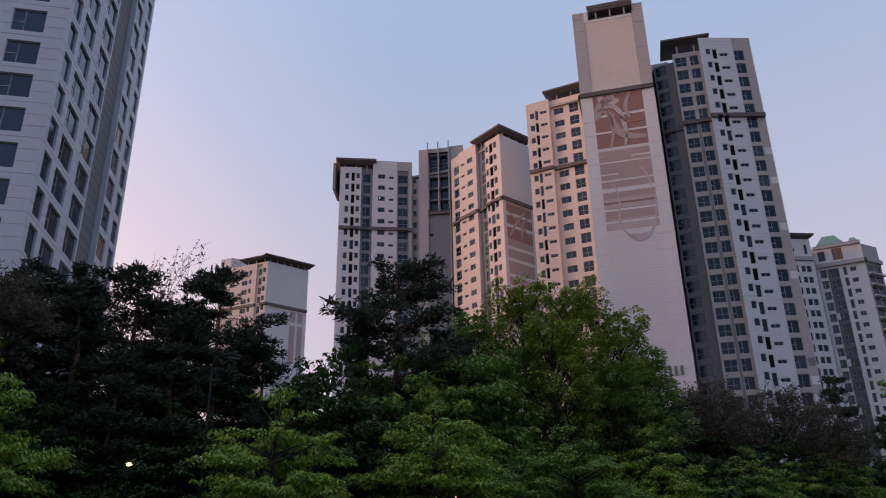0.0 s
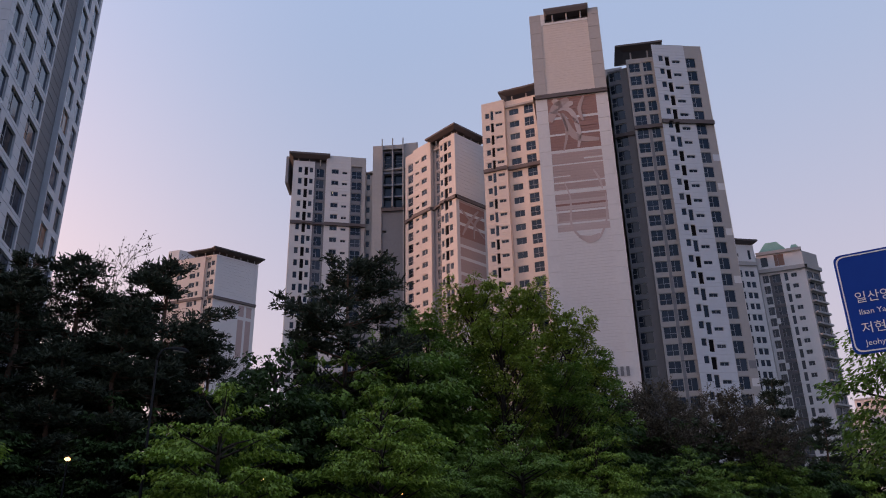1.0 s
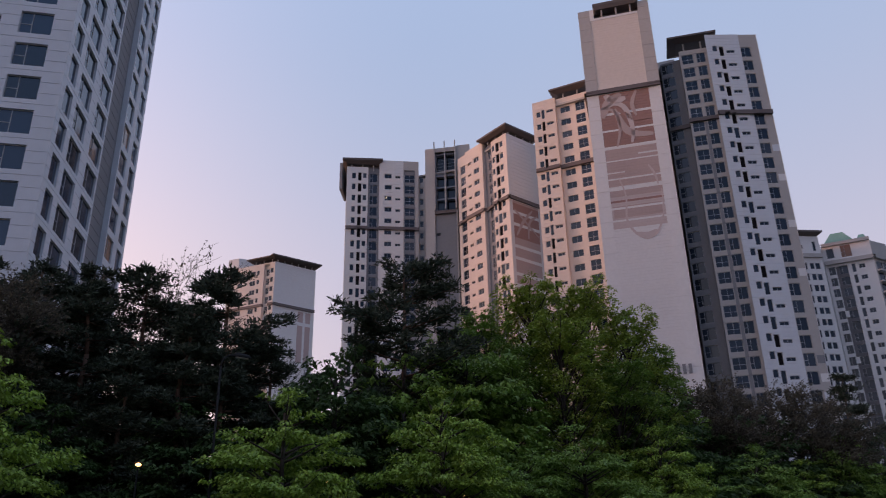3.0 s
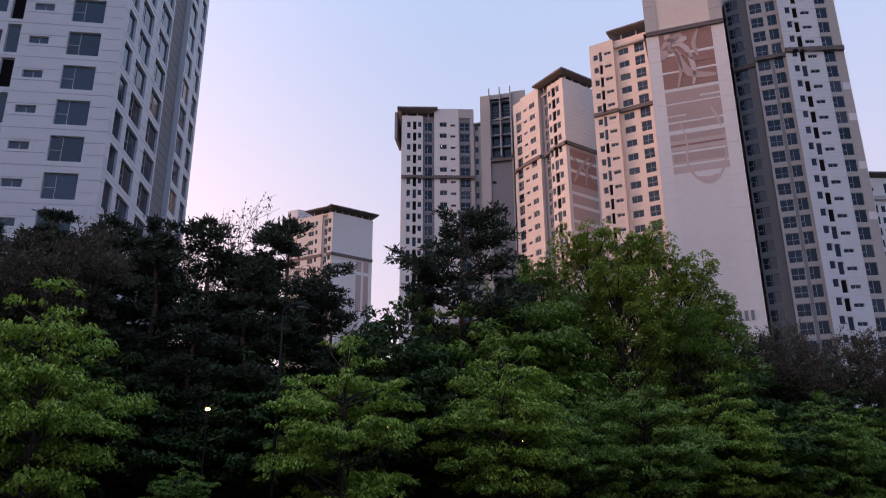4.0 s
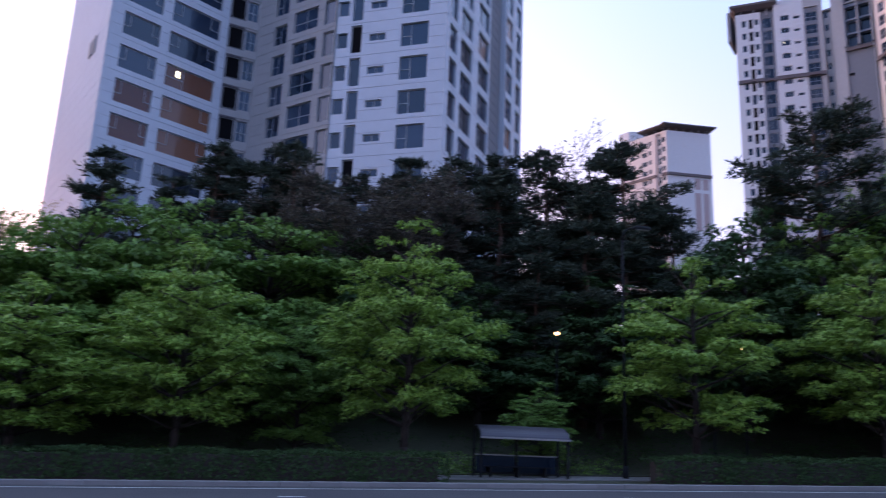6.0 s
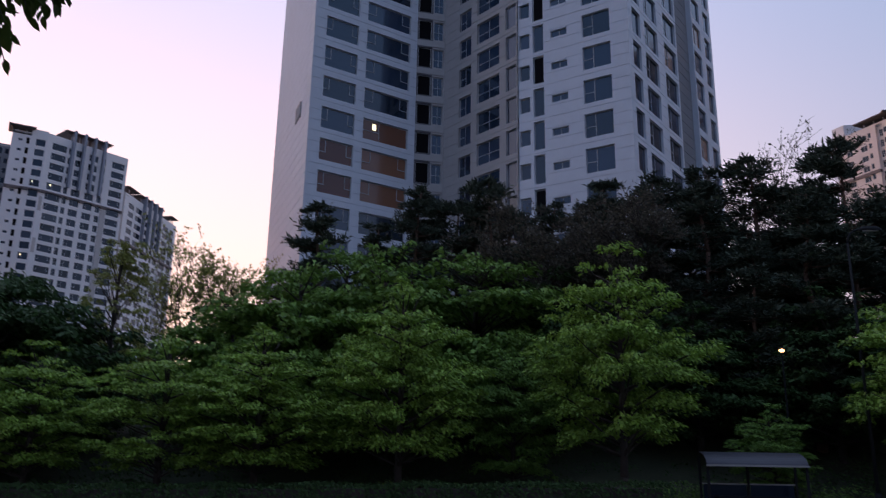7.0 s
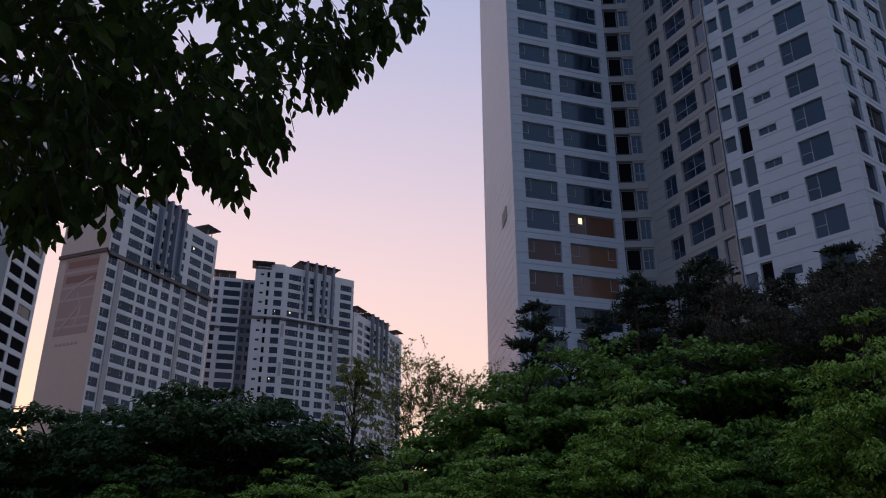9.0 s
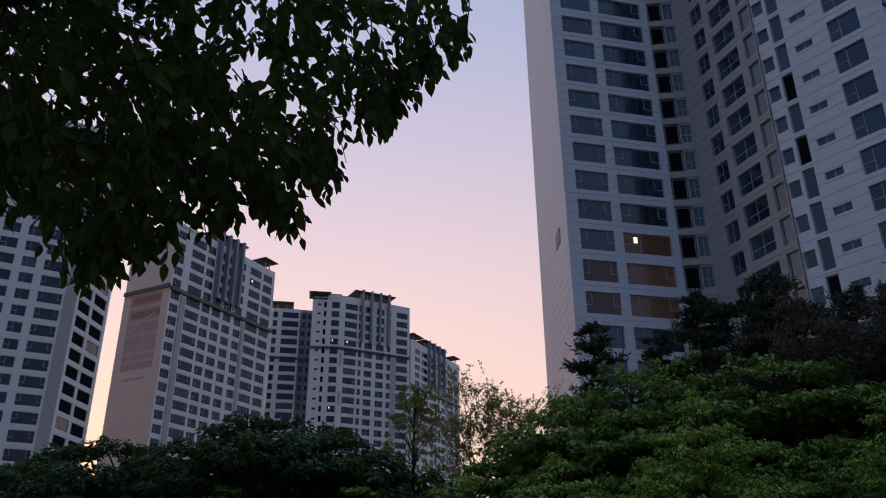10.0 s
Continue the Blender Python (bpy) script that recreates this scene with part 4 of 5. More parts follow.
# granite kerb stones, one by one along the far side
kerb = tagged(new("kerb"), "grey granite kerb along the far side", "kerb", kind="structure")
stone = Soup().prism([(0.01, 0), (0.99, 0), (0.99, 0.27), (0.01, 0.27)], -0.2, 0.14, 0).prism([(0.01, 0), (0.99, 0), (0.99, 0.27), (0.01, 0.27)], 0.14, 0.165, 0, [(0.02, 0.03), (0.98, 0.03), (0.98, 0.27), (0.02, 0.27)]).mesh("kerb_stone", KERB)
for k in range(120):
    child("kerb_stone", stone, kerb, TILTED @ Matrix.Translation((-40 + k, 27.46, 0)))


# ---------------------------------------------------------------- plants
def leaf_cloud(name, centres, axes, ups, length, width, mat, bend=0.25):
    """Many small leaves as one mesh: each a bent diamond at a centre, along an axis, facing up."""
    n = len(centres)
    side = np.cross(axes, ups)
    side /= np.linalg.norm(side, axis=1)[:, None] + 1e-9
    up = np.cross(side, axes)
    L, Wd = length[:, None], width[:, None]
    v = np.empty((n, 4, 3))
    v[:, 0] = centres - axes * L * 0.5 - up * L * bend * 0.3
    v[:, 1] = centres + side * Wd * 0.5 - axes * L * 0.06
    v[:, 2] = centres + axes * L * 0.5 - up * L * bend
    v[:, 3] = centres - side * Wd * 0.5 - axes * L * 0.06
    me = bpy.data.meshes.new(name)
    me.vertices.add(4 * n)
    me.vertices.foreach_set("co", v.reshape(-1).astype(np.float32))
    me.loops.add(4 * n)
    me.loops.foreach_set("vertex_index", np.arange(4 * n, dtype=np.int32))
    me.polygons.add(n)
    me.polygons.foreach_set("loop_start", np.arange(0, 4 * n, 4, dtype=np.int32))
    me.materials.append(mat)
    me.update(calc_edges=True)
    return me


def unit(v):
    return v / (np.linalg.norm(v, axis=-1, keepdims=True) + 1e-9)


def limb(s, a, b, ra, rb, rng, parts=3, sag=0.1, sides=5):
    """A crooked limb of several tapering lengths."""
    a, b = np.array(a, float), np.array(b, float)
    last, r0 = a, ra
    for k in range(1, parts + 1):
        t = k / parts
        p = a + (b - a) * t
        if k < parts:
            p = p + rng.normal(0, sag, 3) * np.linalg.norm(b - a) * 0.25
        r1 = ra + (rb - ra) * t
        s.tube(last, p, r0, r1, sides)
        last, r0 = p, r1


def leaf_domes(g, cen, rad, per, leaf, flat, out, hang=0.45):
    """Leaves over many small domes: centres, radii, a way outward for each, and how far the leaves hang."""
    m = len(cen)
    idx = np.repeat(np.arange(m), np.maximum(6, (per * (rad / rad.mean()) ** 1.5).astype(int)))
    n = len(idx)
    u = unit(g.normal(0, 1, (n, 3)))
    u[:, 2] = np.where(g.random(n) < 0.78, np.abs(u[:, 2]), u[:, 2] * 0.6)
    C = cen[idx] + u * rad[idx, None] * np.array([1, 1, flat]) * g.uniform(0.55, 1.08, (n, 1))
    flatwise = u * (1, 1, 0)
    A = unit(flatwise + 0.6 * out[idx] + np.array([0, 0, -hang]) + g.normal(0, 0.35, (n, 3)))
    N_p = unit(u * 0.55 + np.array([0, 0, 0.85]) + g.normal(0, 0.28, (n, 3)))
    return C, A, N_p, leaf * g.uniform(0.6, 1.3, n)


def tiered(seed, h, r, base, mat, tiers, per, leaf, flat=0.5, peak=0.72, gap=0.1, rise=0.08, blunt=1.7):
    """Meshes of a tree at the origin whose limbs carry leaves in flat, separate pads, tier over tier."""
    g = np.random.default_rng(seed)
    trunk = Soup()
    lean = g.normal(0, 0.12, 2)
    limb(trunk, (0, 0, -0.4), (lean[0], lean[1], h * 0.86), 0.02 * h, 0.007 * h, g, 6, 0.01, 8)
    cen, rad, out = [], [], []
    w = g.uniform(0, 6.28)
    for k in range(tiers):
        t = k / (tiers - 1)
        reach = r * (1 - peak * max(0.0, (t - 0.25) / 0.75) ** blunt) * (0.72 + 0.28 * min(1, t / 0.25))
        for j in range(int(2 + 6.0 * reach / r)):
            w += 2.4 + g.normal(0, 0.25)
            if g.random() < gap:
                continue
            ln = reach * g.uniform(0.68, 1.12)
            z = base + (h - base) * t * 0.96 + g.normal(0, 0.28) - (0.35 * ln * t if t > 0.7 else 0.0)
            d = np.array([np.cos(w), np.sin(w), 0.0])
            low = max(base * 0.7, z - 0.34 * ln)
            a = np.array([lean[0] * low / (h * 0.86), lean[1] * low / (h * 0.86), min(low, h * 0.8)])
            e = np.array([lean[0], lean[1], z]) + d * ln + np.array([0, 0, rise * ln])
            limb(trunk, a, e, 0.006 * h, 0.012, g, 3, 0.07, 4)
            side = np.array([-d[1], d[0], 0.0])
            for q in np.linspace(0.38 if ln > 1.2 else 0.2, 1.0, max(2, int(ln * 1.7))):
                fan = 0.42 * ln * q * (1.25 - q * 0.5)
                for v in ((-1, 0, 1) if fan > 0.55 else (0,)):
                    if g.random() < 0.08:
                        continue
                    p = np.array([lean[0], lean[1], z]) + d * ln * q + side * v * fan * g.uniform(0.6, 1.15)
                    p[2] += rise * ln * q - 0.16 * ln * max(0.0, q - 0.5) ** 1.3 - 0.10 * abs(v) * fan + g.normal(0, 0.12)
                    cen.append(p)
                    rad.append(g.uniform(0.26, 0.62))
                    out.append(d)
    cen, rad, out = np.array(cen), np.array(rad), np.array(out)
    C, A, N_p, Ls = leaf_domes(g, cen, rad, per, leaf, flat, out)
    return trunk.mesh("trunk", BARK, smooth=True), leaf_cloud("crown", C, A, N_p, Ls, Ls * 0.56, mat)


def bushy(seed, h, r, base, mat, clumps, per, leaf, point=0.5, flat=0.8, size=(0.4, 0.75), hang=0.2, ragged=0.25):
    """Meshes of a tree at the origin with a full crown of leaf clumps on rising limbs and an uneven outline."""
    g = np.random.default_rng(seed)
    hz = h - base
    trunk = Soup()
    limb(trunk, (0, 0, -0.4), (0, 0, h * 0.9), 0.02 * h, 0.006 * h, g, 6, 0.008, 8)
    cen, rad, out = [], [], []
    for k in range(clumps):
        t = g.uniform(0, 1) ** 0.85
        w = g.uniform(0, 2 * np.pi)
        wide = r * (math.sin(math.pi * min(1.0, 0.22 + 0.55 * t)) ** 0.8) * (1 - point * t) * (1 + ragged * math.sin(3 * w + 5 * t + seed))
        q = math.sqrt(g.uniform(0.2, 1.0))
        c = np.array([np.cos(w) * wide * q, np.sin(w) * wide * q, base + hz * t + g.normal(0, 0.15)])
        cen.append(c)
        rad.append(g.uniform(*size) * (1 - 0.35 * t))
        out.append((np.cos(w), np.sin(w), 0.3))
        if k % 3 == 0:
            limb(trunk, (0, 0, max(base * 0.6, c[2] - 0.9 * np.hypot(c[0], c[1]) - 0.5)), c, 0.005 * h, 0.01, g, 3, 0.08, 4)
    for k in range(int(clumps * 0.08)):         # upright shoots over the top
        w, q = g.uniform(0, 2 * np.pi), g.uniform(0, 0.55)
        for j in range(3):
            cen.append(np.array([np.cos(w) * r * q * (1 - point), np.sin(w) * r * q * (1 - point), h * (0.9 + 0.045 * j) - q * q * 1.6]))
            rad.append(0.26 - 0.06 * j)
            out.append((np.cos(w), np.sin(w), 0.8))
    C, A, N_p, Ls = leaf_domes(g, np.array(cen), np.array(rad), per, leaf, flat, np.array(out), hang)
    return trunk.mesh("trunk", BARK, smooth=True), leaf_cloud("crown", C, A, N_p, Ls, Ls * 0.56, mat)


def pine(seed, h, r, base, mat, tiers, per, umbrella=0.6, up=0.12, boughs=(4, 6)):
    """Meshes of a pine at the origin: bare lower trunk, level boughs that fan out into tufts of thin needles."""
    g = np.random.default_rng(seed)
    trunk = Soup()
    lean = g.normal(0, 0.3, 2)
    limb(trunk, (0, 0, -0.4), (lean[0], lean[1], h * 0.98), 0.016 * h, 0.003 * h, g, 6, 0.025, 8)
    cen, way = [], []
    for k in range(tiers):
        t = (k + g.uniform(0, 0.7)) / tiers
        z = base + (h - base) * t
        reach = r * (1 - t) ** umbrella * (0.6 + 0.4 * min(1, t * 4)) + 0.3
        for j in range(g.integers(*boughs)):
            w = g.uniform(0, 2 * np.pi)
            ln = reach * g.uniform(0.5, 1.2)
            d = np.array([np.cos(w), np.sin(w), 0.0])
            side = np.array([-d[1], d[0], 0.0])
            a = np.array([lean[0] * z / h, lean[1] * z / h, z - 0.12 * ln])
            e = a + d * ln + np.array([0, 0, ln * (up + g.normal(0, 0.08))])
            limb(trunk, a, e, 0.0055 * h * (1.1 - t), 0.012, g, 3, 0.09, 4)
            for q in np.linspace(0.35, 1.0, max(3, int(ln * 3.2))):
                fan = 0.36 * ln * (1.1 - 0.6 * q)
                for v in g.uniform(-1, 1, 3):
                    c = a + (e - a) * q + side * v * fan + d * abs(v) * 0.2 + np.array([0, 0, 0.09 * g.normal() + 0.12])
                    cen.append(c)
                    way.append(d * 0.5 + side * v * 0.6 + np.array([0, 0, 0.5]))
                    if abs(v) > 0.55 and g.random() < 0.5:
                        trunk.tube(a + (e - a) * max(0.1, q - 0.15), c, 0.012, 0.006, 3)
    cen, way = np.array(cen), np.array(way)
    idx = np.repeat(np.arange(len(cen)), per)
    n = len(idx)
    d = unit(unit(g.normal(0, 1, (n, 3))) * (1, 1, 0.7) + way[idx] * 0.9)
    Ls = g.uniform(0.2, 0.4, n)
    C = cen[idx] + g.normal(0, 0.15, (n, 3)) * (1, 1, 0.5) + d * Ls[:, None] * 0.5
    return trunk.mesh("trunk", PINE_BARK, smooth=True), leaf_cloud("crown", C, d, unit(g.normal(0, 1, (n, 3))), Ls, Ls * 0.27, mat, 0.05)


def twiggy(seed, h, mat, leaves, leaf, spread=0.5, levels=6, stem=0.36, up=0.14):
    """Meshes of a nearly bare tree: fine forking twigs with few small leaves."""
    g = np.random.default_rng(seed)
    s = Soup()
    tips = []

    def grow(p, d, ln, rad, left):
        e = p + d * ln
        s.tube(p, e, rad, rad * 0.62, 3 if left < levels - 1 else 6)
        if left == 0:
            tips.append((p, e))
            return
        for k in range(3 if left > 1 else 2):
            nd = unit(d + g.normal(0, spread, 3) * (1, 1, 0.6) + np.array([0, 0, up]))
            grow(p + (e - p) * g.uniform(0.45, 1.0), nd, ln * g.uniform(0.55, 0.82), max(0.007, rad * 0.55), left - 1)
    grow(np.array([0, 0, -0.3]), np.array([0.03, 0.02, 1.0]), h * stem, 0.008 * h, levels)
    top = max(e[2] for p, e in tips)
    k = g.integers(0, len(tips), leaves)
    C = np.array([tips[i][0] + (tips[i][1] - tips[i][0]) * g.uniform(0.2, 1.1) for i in k]) + g.normal(0, 0.06, (leaves, 3))
    A = unit(g.normal(0, 1, (leaves, 3)) + np.array([0, 0, -0.2]))
    N_p = unit(g.normal(0, 0.7, (leaves, 3)) + np.array([0, 0, 1]))
    Ls = leaf * g.uniform(0.6, 1.3, leaves)
    return s.mesh("trunk", BARK), leaf_cloud("crown", C, A, N_p, Ls, Ls * 0.6, mat), top


def plant(kind, meshes, tall, az, dist, top, label, group, squash=1.0, turn=None):
    """A tree at a compass angle and distance from the eye. tall: the height it was made with; top: the level its tip reaches; squash: its width against its height."""
    x, y = dist * math.sin(radians(az)), dist * math.cos(radians(az))
    d = over(x, y)
    z = (berm(d) - 0.1 if d > 36.0 else 0.1) + slope(along(x, y))
    size = (top - z) / tall
    ob = thing(kind, (x, y, z), label, "tree", group)
    ob.rotation_euler[2] = radians(turn if turn is not None else (az * 37.0 + dist * 11) % 360)
    ob.scale = (size * squash, size * squash, size)
    for part_name, me in zip(("trunk", "crown"), meshes):
        child(part_name, me, ob)
    return ob


def front_row():
    kinds = [tiered(1, 10, 3.6, 2.6, LEAF_A, 11, 46, 0.19, 0.58), tiered(2, 10, 3.9, 2.4, LEAF_A, 10, 46, 0.2, 0.5, gap=0.2), tiered(3, 10, 3.9, 2.2, LEAF_B, 11, 46, 0.2, 0.65, peak=0.6)]
    # compass angle, distance, height of the top, width factor, kind
    spots = [(-31.6, 31.9, 10.7, 0.88, 0), (-47.2, 31.7, 9.0, 1.0, 0), (-57.0, 33.0, 7.1, 1.35, 0), (-63.2, 34.2, 6.9, 1.25, 1), (-71.0, 36.7, 6.5, 1.25, 0), (-80.0, 41.5, 6.6, 1.3, 2),
             (-90.0, 49.0, 7.0, 1.3, 0), (-11.6, 35.6, 10.2, 0.97, 1), (-0.4, 41.0, 11.4, 0.97, 0), (9.6, 48.8, 10.2, 1.1, 2), (14.6, 55.5, 11.4, 0.9, 0), (20.2, 63.8, 10.6, 1.1, 2),
             (25.4, 75.0, 12.3, 1.0, 2), (30.2, 92.0, 14.5, 1.0, 1), (4.9, 46.0, 8.6, 1.0, 2), (-39.2, 35.0, 7.2, 0.85, 2), (-22.0, 35.5, 4.2, 1.1, 2), (17.6, 60.0, 9.0, 1.1, 2), (23.2, 69.0, 10.4, 1.1, 0)]
    for az, dist, top, sq, kind in spots:
        plant("street_tree", kinds[kind], 10, az, dist, top, "fresh green roadside tree with leaves in layered tiers" if kind < 2 else "deeper green roadside tree with leaves in layered tiers", "roadside trees", sq)


def bank_trees():
    dark = [tiered(11, 10, 4.2, 1.6, LEAF_C, 12, 27, 0.28, 0.7, peak=0.6), tiered(12, 10, 4.2, 1.4, LEAF_B, 12, 27, 0.28, 0.7, peak=0.6)]
    tall = [bushy(13, 10, 3.0, 1.0, LEAF_E, 340, 52, 0.14, 0.45, 0.85, (0.3, 0.58)), bushy(16, 10, 3.0, 1.0, LEAF_B, 340, 52, 0.14, 0.4, 0.85, (0.3, 0.58))]
    round_ = tiered(14, 10, 6.0, 1.0, LEAF_C, 13, 40, 0.26, 0.8, peak=0.5, blunt=2.6, gap=0.04)
    light = bushy(15, 10, 2.7, 2.0, LEAF_D, 150, 60, 0.15, 0.4, 0.7, (0.25, 0.55), 0.5)
    # compass angle, distance, height of the top, width factor, kind
    for az, dist, top, sq, k in ((-48.3, 40, 13.0, 1.15, 1), (-42.0, 40, 13.0, 1.15, 1), (-54.6, 40.5, 12.0, 1.1, 1), (-51.5, 43, 13.8, 1.0, 1), (-8.2, 46, 14.6, 1.05, 0), (-3.0, 50, 15.8, 1.1, 1), (1.2, 53, 17.5, 1.0, 1), (-59, 43, 10.7, 1.2, 1),
                                 (-36, 41, 11.6, 1.1, 0), (-18, 42, 10.2, 1.2, 0), (-26.5, 41, 9.6, 1.3, 0), (27.5, 86, 14.0, 1.1, 0), (23.4, 80, 15.0, 1.2, 0), (31.8, 95, 15.5, 1.2, 0), (35.5, 98, 15, 1.2, 1), (14.5, 62, 14.6, 1.1, 0), (17.6, 69, 14.0, 1.3, 0), (20.6, 72, 14.2, 1.3, 0)):
        plant("tree", dark[k], 10, az, dist, top, "dense dark green leafy tree on the bank", "bank trees", sq)
    for az, dist, top, wide, turn, k in ((6.3, 61, 24.2, 0.8, 20, 0), (10.2, 62, 24.0, 0.8, 140, 0), (2.9, 59, 21.2, 0.9, 250, 1), (0.3, 57, 18.8, 1.0, 80, 1), (13.2, 64, 22.0, 0.85, 310, 0), (8.3, 57, 19.6, 1.0, 200, 0), (14.7, 66, 19.0, 0.95, 30, 1), (4.6, 56, 17.4, 1.0, 120, 1), (12.0, 59, 16.4, 1.1, 70, 1)):
        plant("tree", tall[k], 10, az, dist, top, "tall fresh green tree rising above the bank", "bank trees", wide, turn)
    for az, dist, top in ((-76.0, 46, 11.9), (-86.5, 52, 11.2), (-94.5, 60, 11.0)):
        plant("tree", round_, 10, az, dist, top, "broad round dark green tree with a domed crown", "bank trees", 1.2)
    plant("tree", light, 10, -67.0, 46, 13.2, "thin yellowish green tree with an open crown", "bank trees", 0.85)
    pines = [pine(21, 14, 3.0, 3.6, NEEDLE, 14, 16, 0.65), pine(22, 14, 2.9, 2.2, NEEDLE, 17, 15, 0.8, -0.02), pine(23, 14, 4.0, 6.2, NEEDLE, 9, 20, 0.42, 0.16, (4, 6))]
    for az, dist, top, sq, k in ((-31.8, 45, 18.0, 1.15, 1), (-28.2, 45, 18.2, 1.1, 0), (-25.2, 44, 18.3, 1.1, 1), (-21.9, 45, 19.2, 1.15, 0), (-19.2, 43, 16.0, 1.2, 1), (-16.2, 46, 19.4, 0.95, 2), (-12.9, 46, 15.8, 1.0, 0),
                                 (-53.2, 46, 17.0, 1.15, 1), (-49.6, 48, 16.4, 1.15, 1), (-46.6, 46, 18.4, 0.95, 1), (-40.6, 46, 19.2, 1.1, 0), (-43.4, 48, 18.0, 1.1, 2), (-36.4, 45, 17.0, 1.15, 1), (-33.8, 47, 17.8, 1.1, 0),
                                 (-3.1, 52, 23.2, 1.0, 2), (-6.4, 53, 17.6, 0.85, 0), (-0.2, 54, 18.8, 0.85, 0), (26.3, 84, 20.0, 0.9, 1), (-30.0, 49, 18.2, 1.2, 1), (-26.6, 49, 18.6, 1.2, 0), (-20.4, 49, 18.0, 1.2, 1),
                                 (-18.4, 50, 18.0, 1.2, 0), (-14.4, 51, 16.0, 1.2, 1), (-9.8, 52, 15.0, 1.1, 1), (-38.8, 49, 17.6, 1.2, 0), (-33.0, 42.5, 13.6, 1.2, 1), (-22.8, 42.0, 13.2, 1.2, 0), (29.0, 90, 17.0, 1.0, 0)):
        plant("pine_tree", pines[k], 14, az, dist, top, "dark pine with reddish trunk and uneven tufted boughs", "pines", sq)
    bare = [twiggy(31, 12, LEAF_P, 9000, 0.09, 0.5, 7, 0.26, 0.08), twiggy(32, 12, LEAF_P, 1600, 0.11, 0.42), twiggy(33, 12, LEAF_D, 3200, 0.13, 0.5)]
    fine, brown, sparse = "nearly bare slender tree with fine twigs", "budding brownish tree with dense fine twigs", "sparse tree with thin orange-lit leaves before the sunset"
    for az, dist, top, k, lab in ((-23.6, 48, 20.6, 1, fine), (-21.6, 49, 20.0, 1, fine), (-19.8, 49, 19.4, 1, fine), (-34.6, 43.5, 16.6, 0, brown), (-37.6, 44, 16.6, 0, brown), (-30.4, 43, 16.0, 0, brown), (16.8, 71, 18.2, 0, brown), (18.2, 72, 17.8, 0, brown), (20.0, 73, 17.8, 0, brown),
                                  (21.8, 75, 17.6, 0, brown), (23.6, 76, 17.0, 0, brown), (-61.6, 57, 17.8, 2, sparse), (-59.4, 57, 15.8, 2, sparse), (-63.6, 58, 16.0, 2, sparse), (-11.2, 50, 17.0, 1, fine)):
        plant("budding_tree", bare[k][:2], bare[k][2], az, dist, top, lab, "budding trees")


def understory():
    """Uncounted bushes on the bank and the dark woods behind."""
    g = np.random.default_rng(51)
    for name, n, d0, d1, lo, hi, mounds, mat, leaf, label in (("border_bushes", 40000, 33.9, 36.2, 0.45, 1.1, 260, LEAF_B, 0.11, "low leafy bushes along the walkway"), ("bushes", 70000, 34.2, 44.0, 0.4, 1.5, 420, LEAF_C, 0.13, "low dense bushes covering the bank"),
                                                              ("woods", 110000, 47, 62, 3.5, 8.5, 420, LEAF_C, 0.6, "dark mixed woods behind the bank")):
        C, N_p = [], []
        for k in range(mounds):
            s, d = g.uniform(-90, 95), g.uniform(d0, d1)
            h, w = g.uniform(lo, hi), g.uniform(0.9, 1.7) * (1 if lo < 1 else 2.2)
            m = n // mounds
            u = unit(g.normal(0, 1, (m, 3)))
            u[:, 2] = np.abs(u[:, 2])
            p = place(s, d, berm(d) - 0.1)
            C.append(np.array(p) + u * (w, w, h) * g.uniform(0.82, 1.04, (m, 1)))
            N_p.append(unit(u + g.normal(0, 0.45, (m, 3))))
        C, N_p = np.concatenate(C), np.concatenate(N_p)
        m = len(C)
        A = unit(np.cross(N_p, g.normal(0, 1, (m, 3))))
        Ls = leaf * g.uniform(0.6, 1.3, m)
        tagged(new(name, leaf_cloud(name, C, A, N_p, Ls, Ls * 0.6, mat)), label, "plants", kind="stuff")


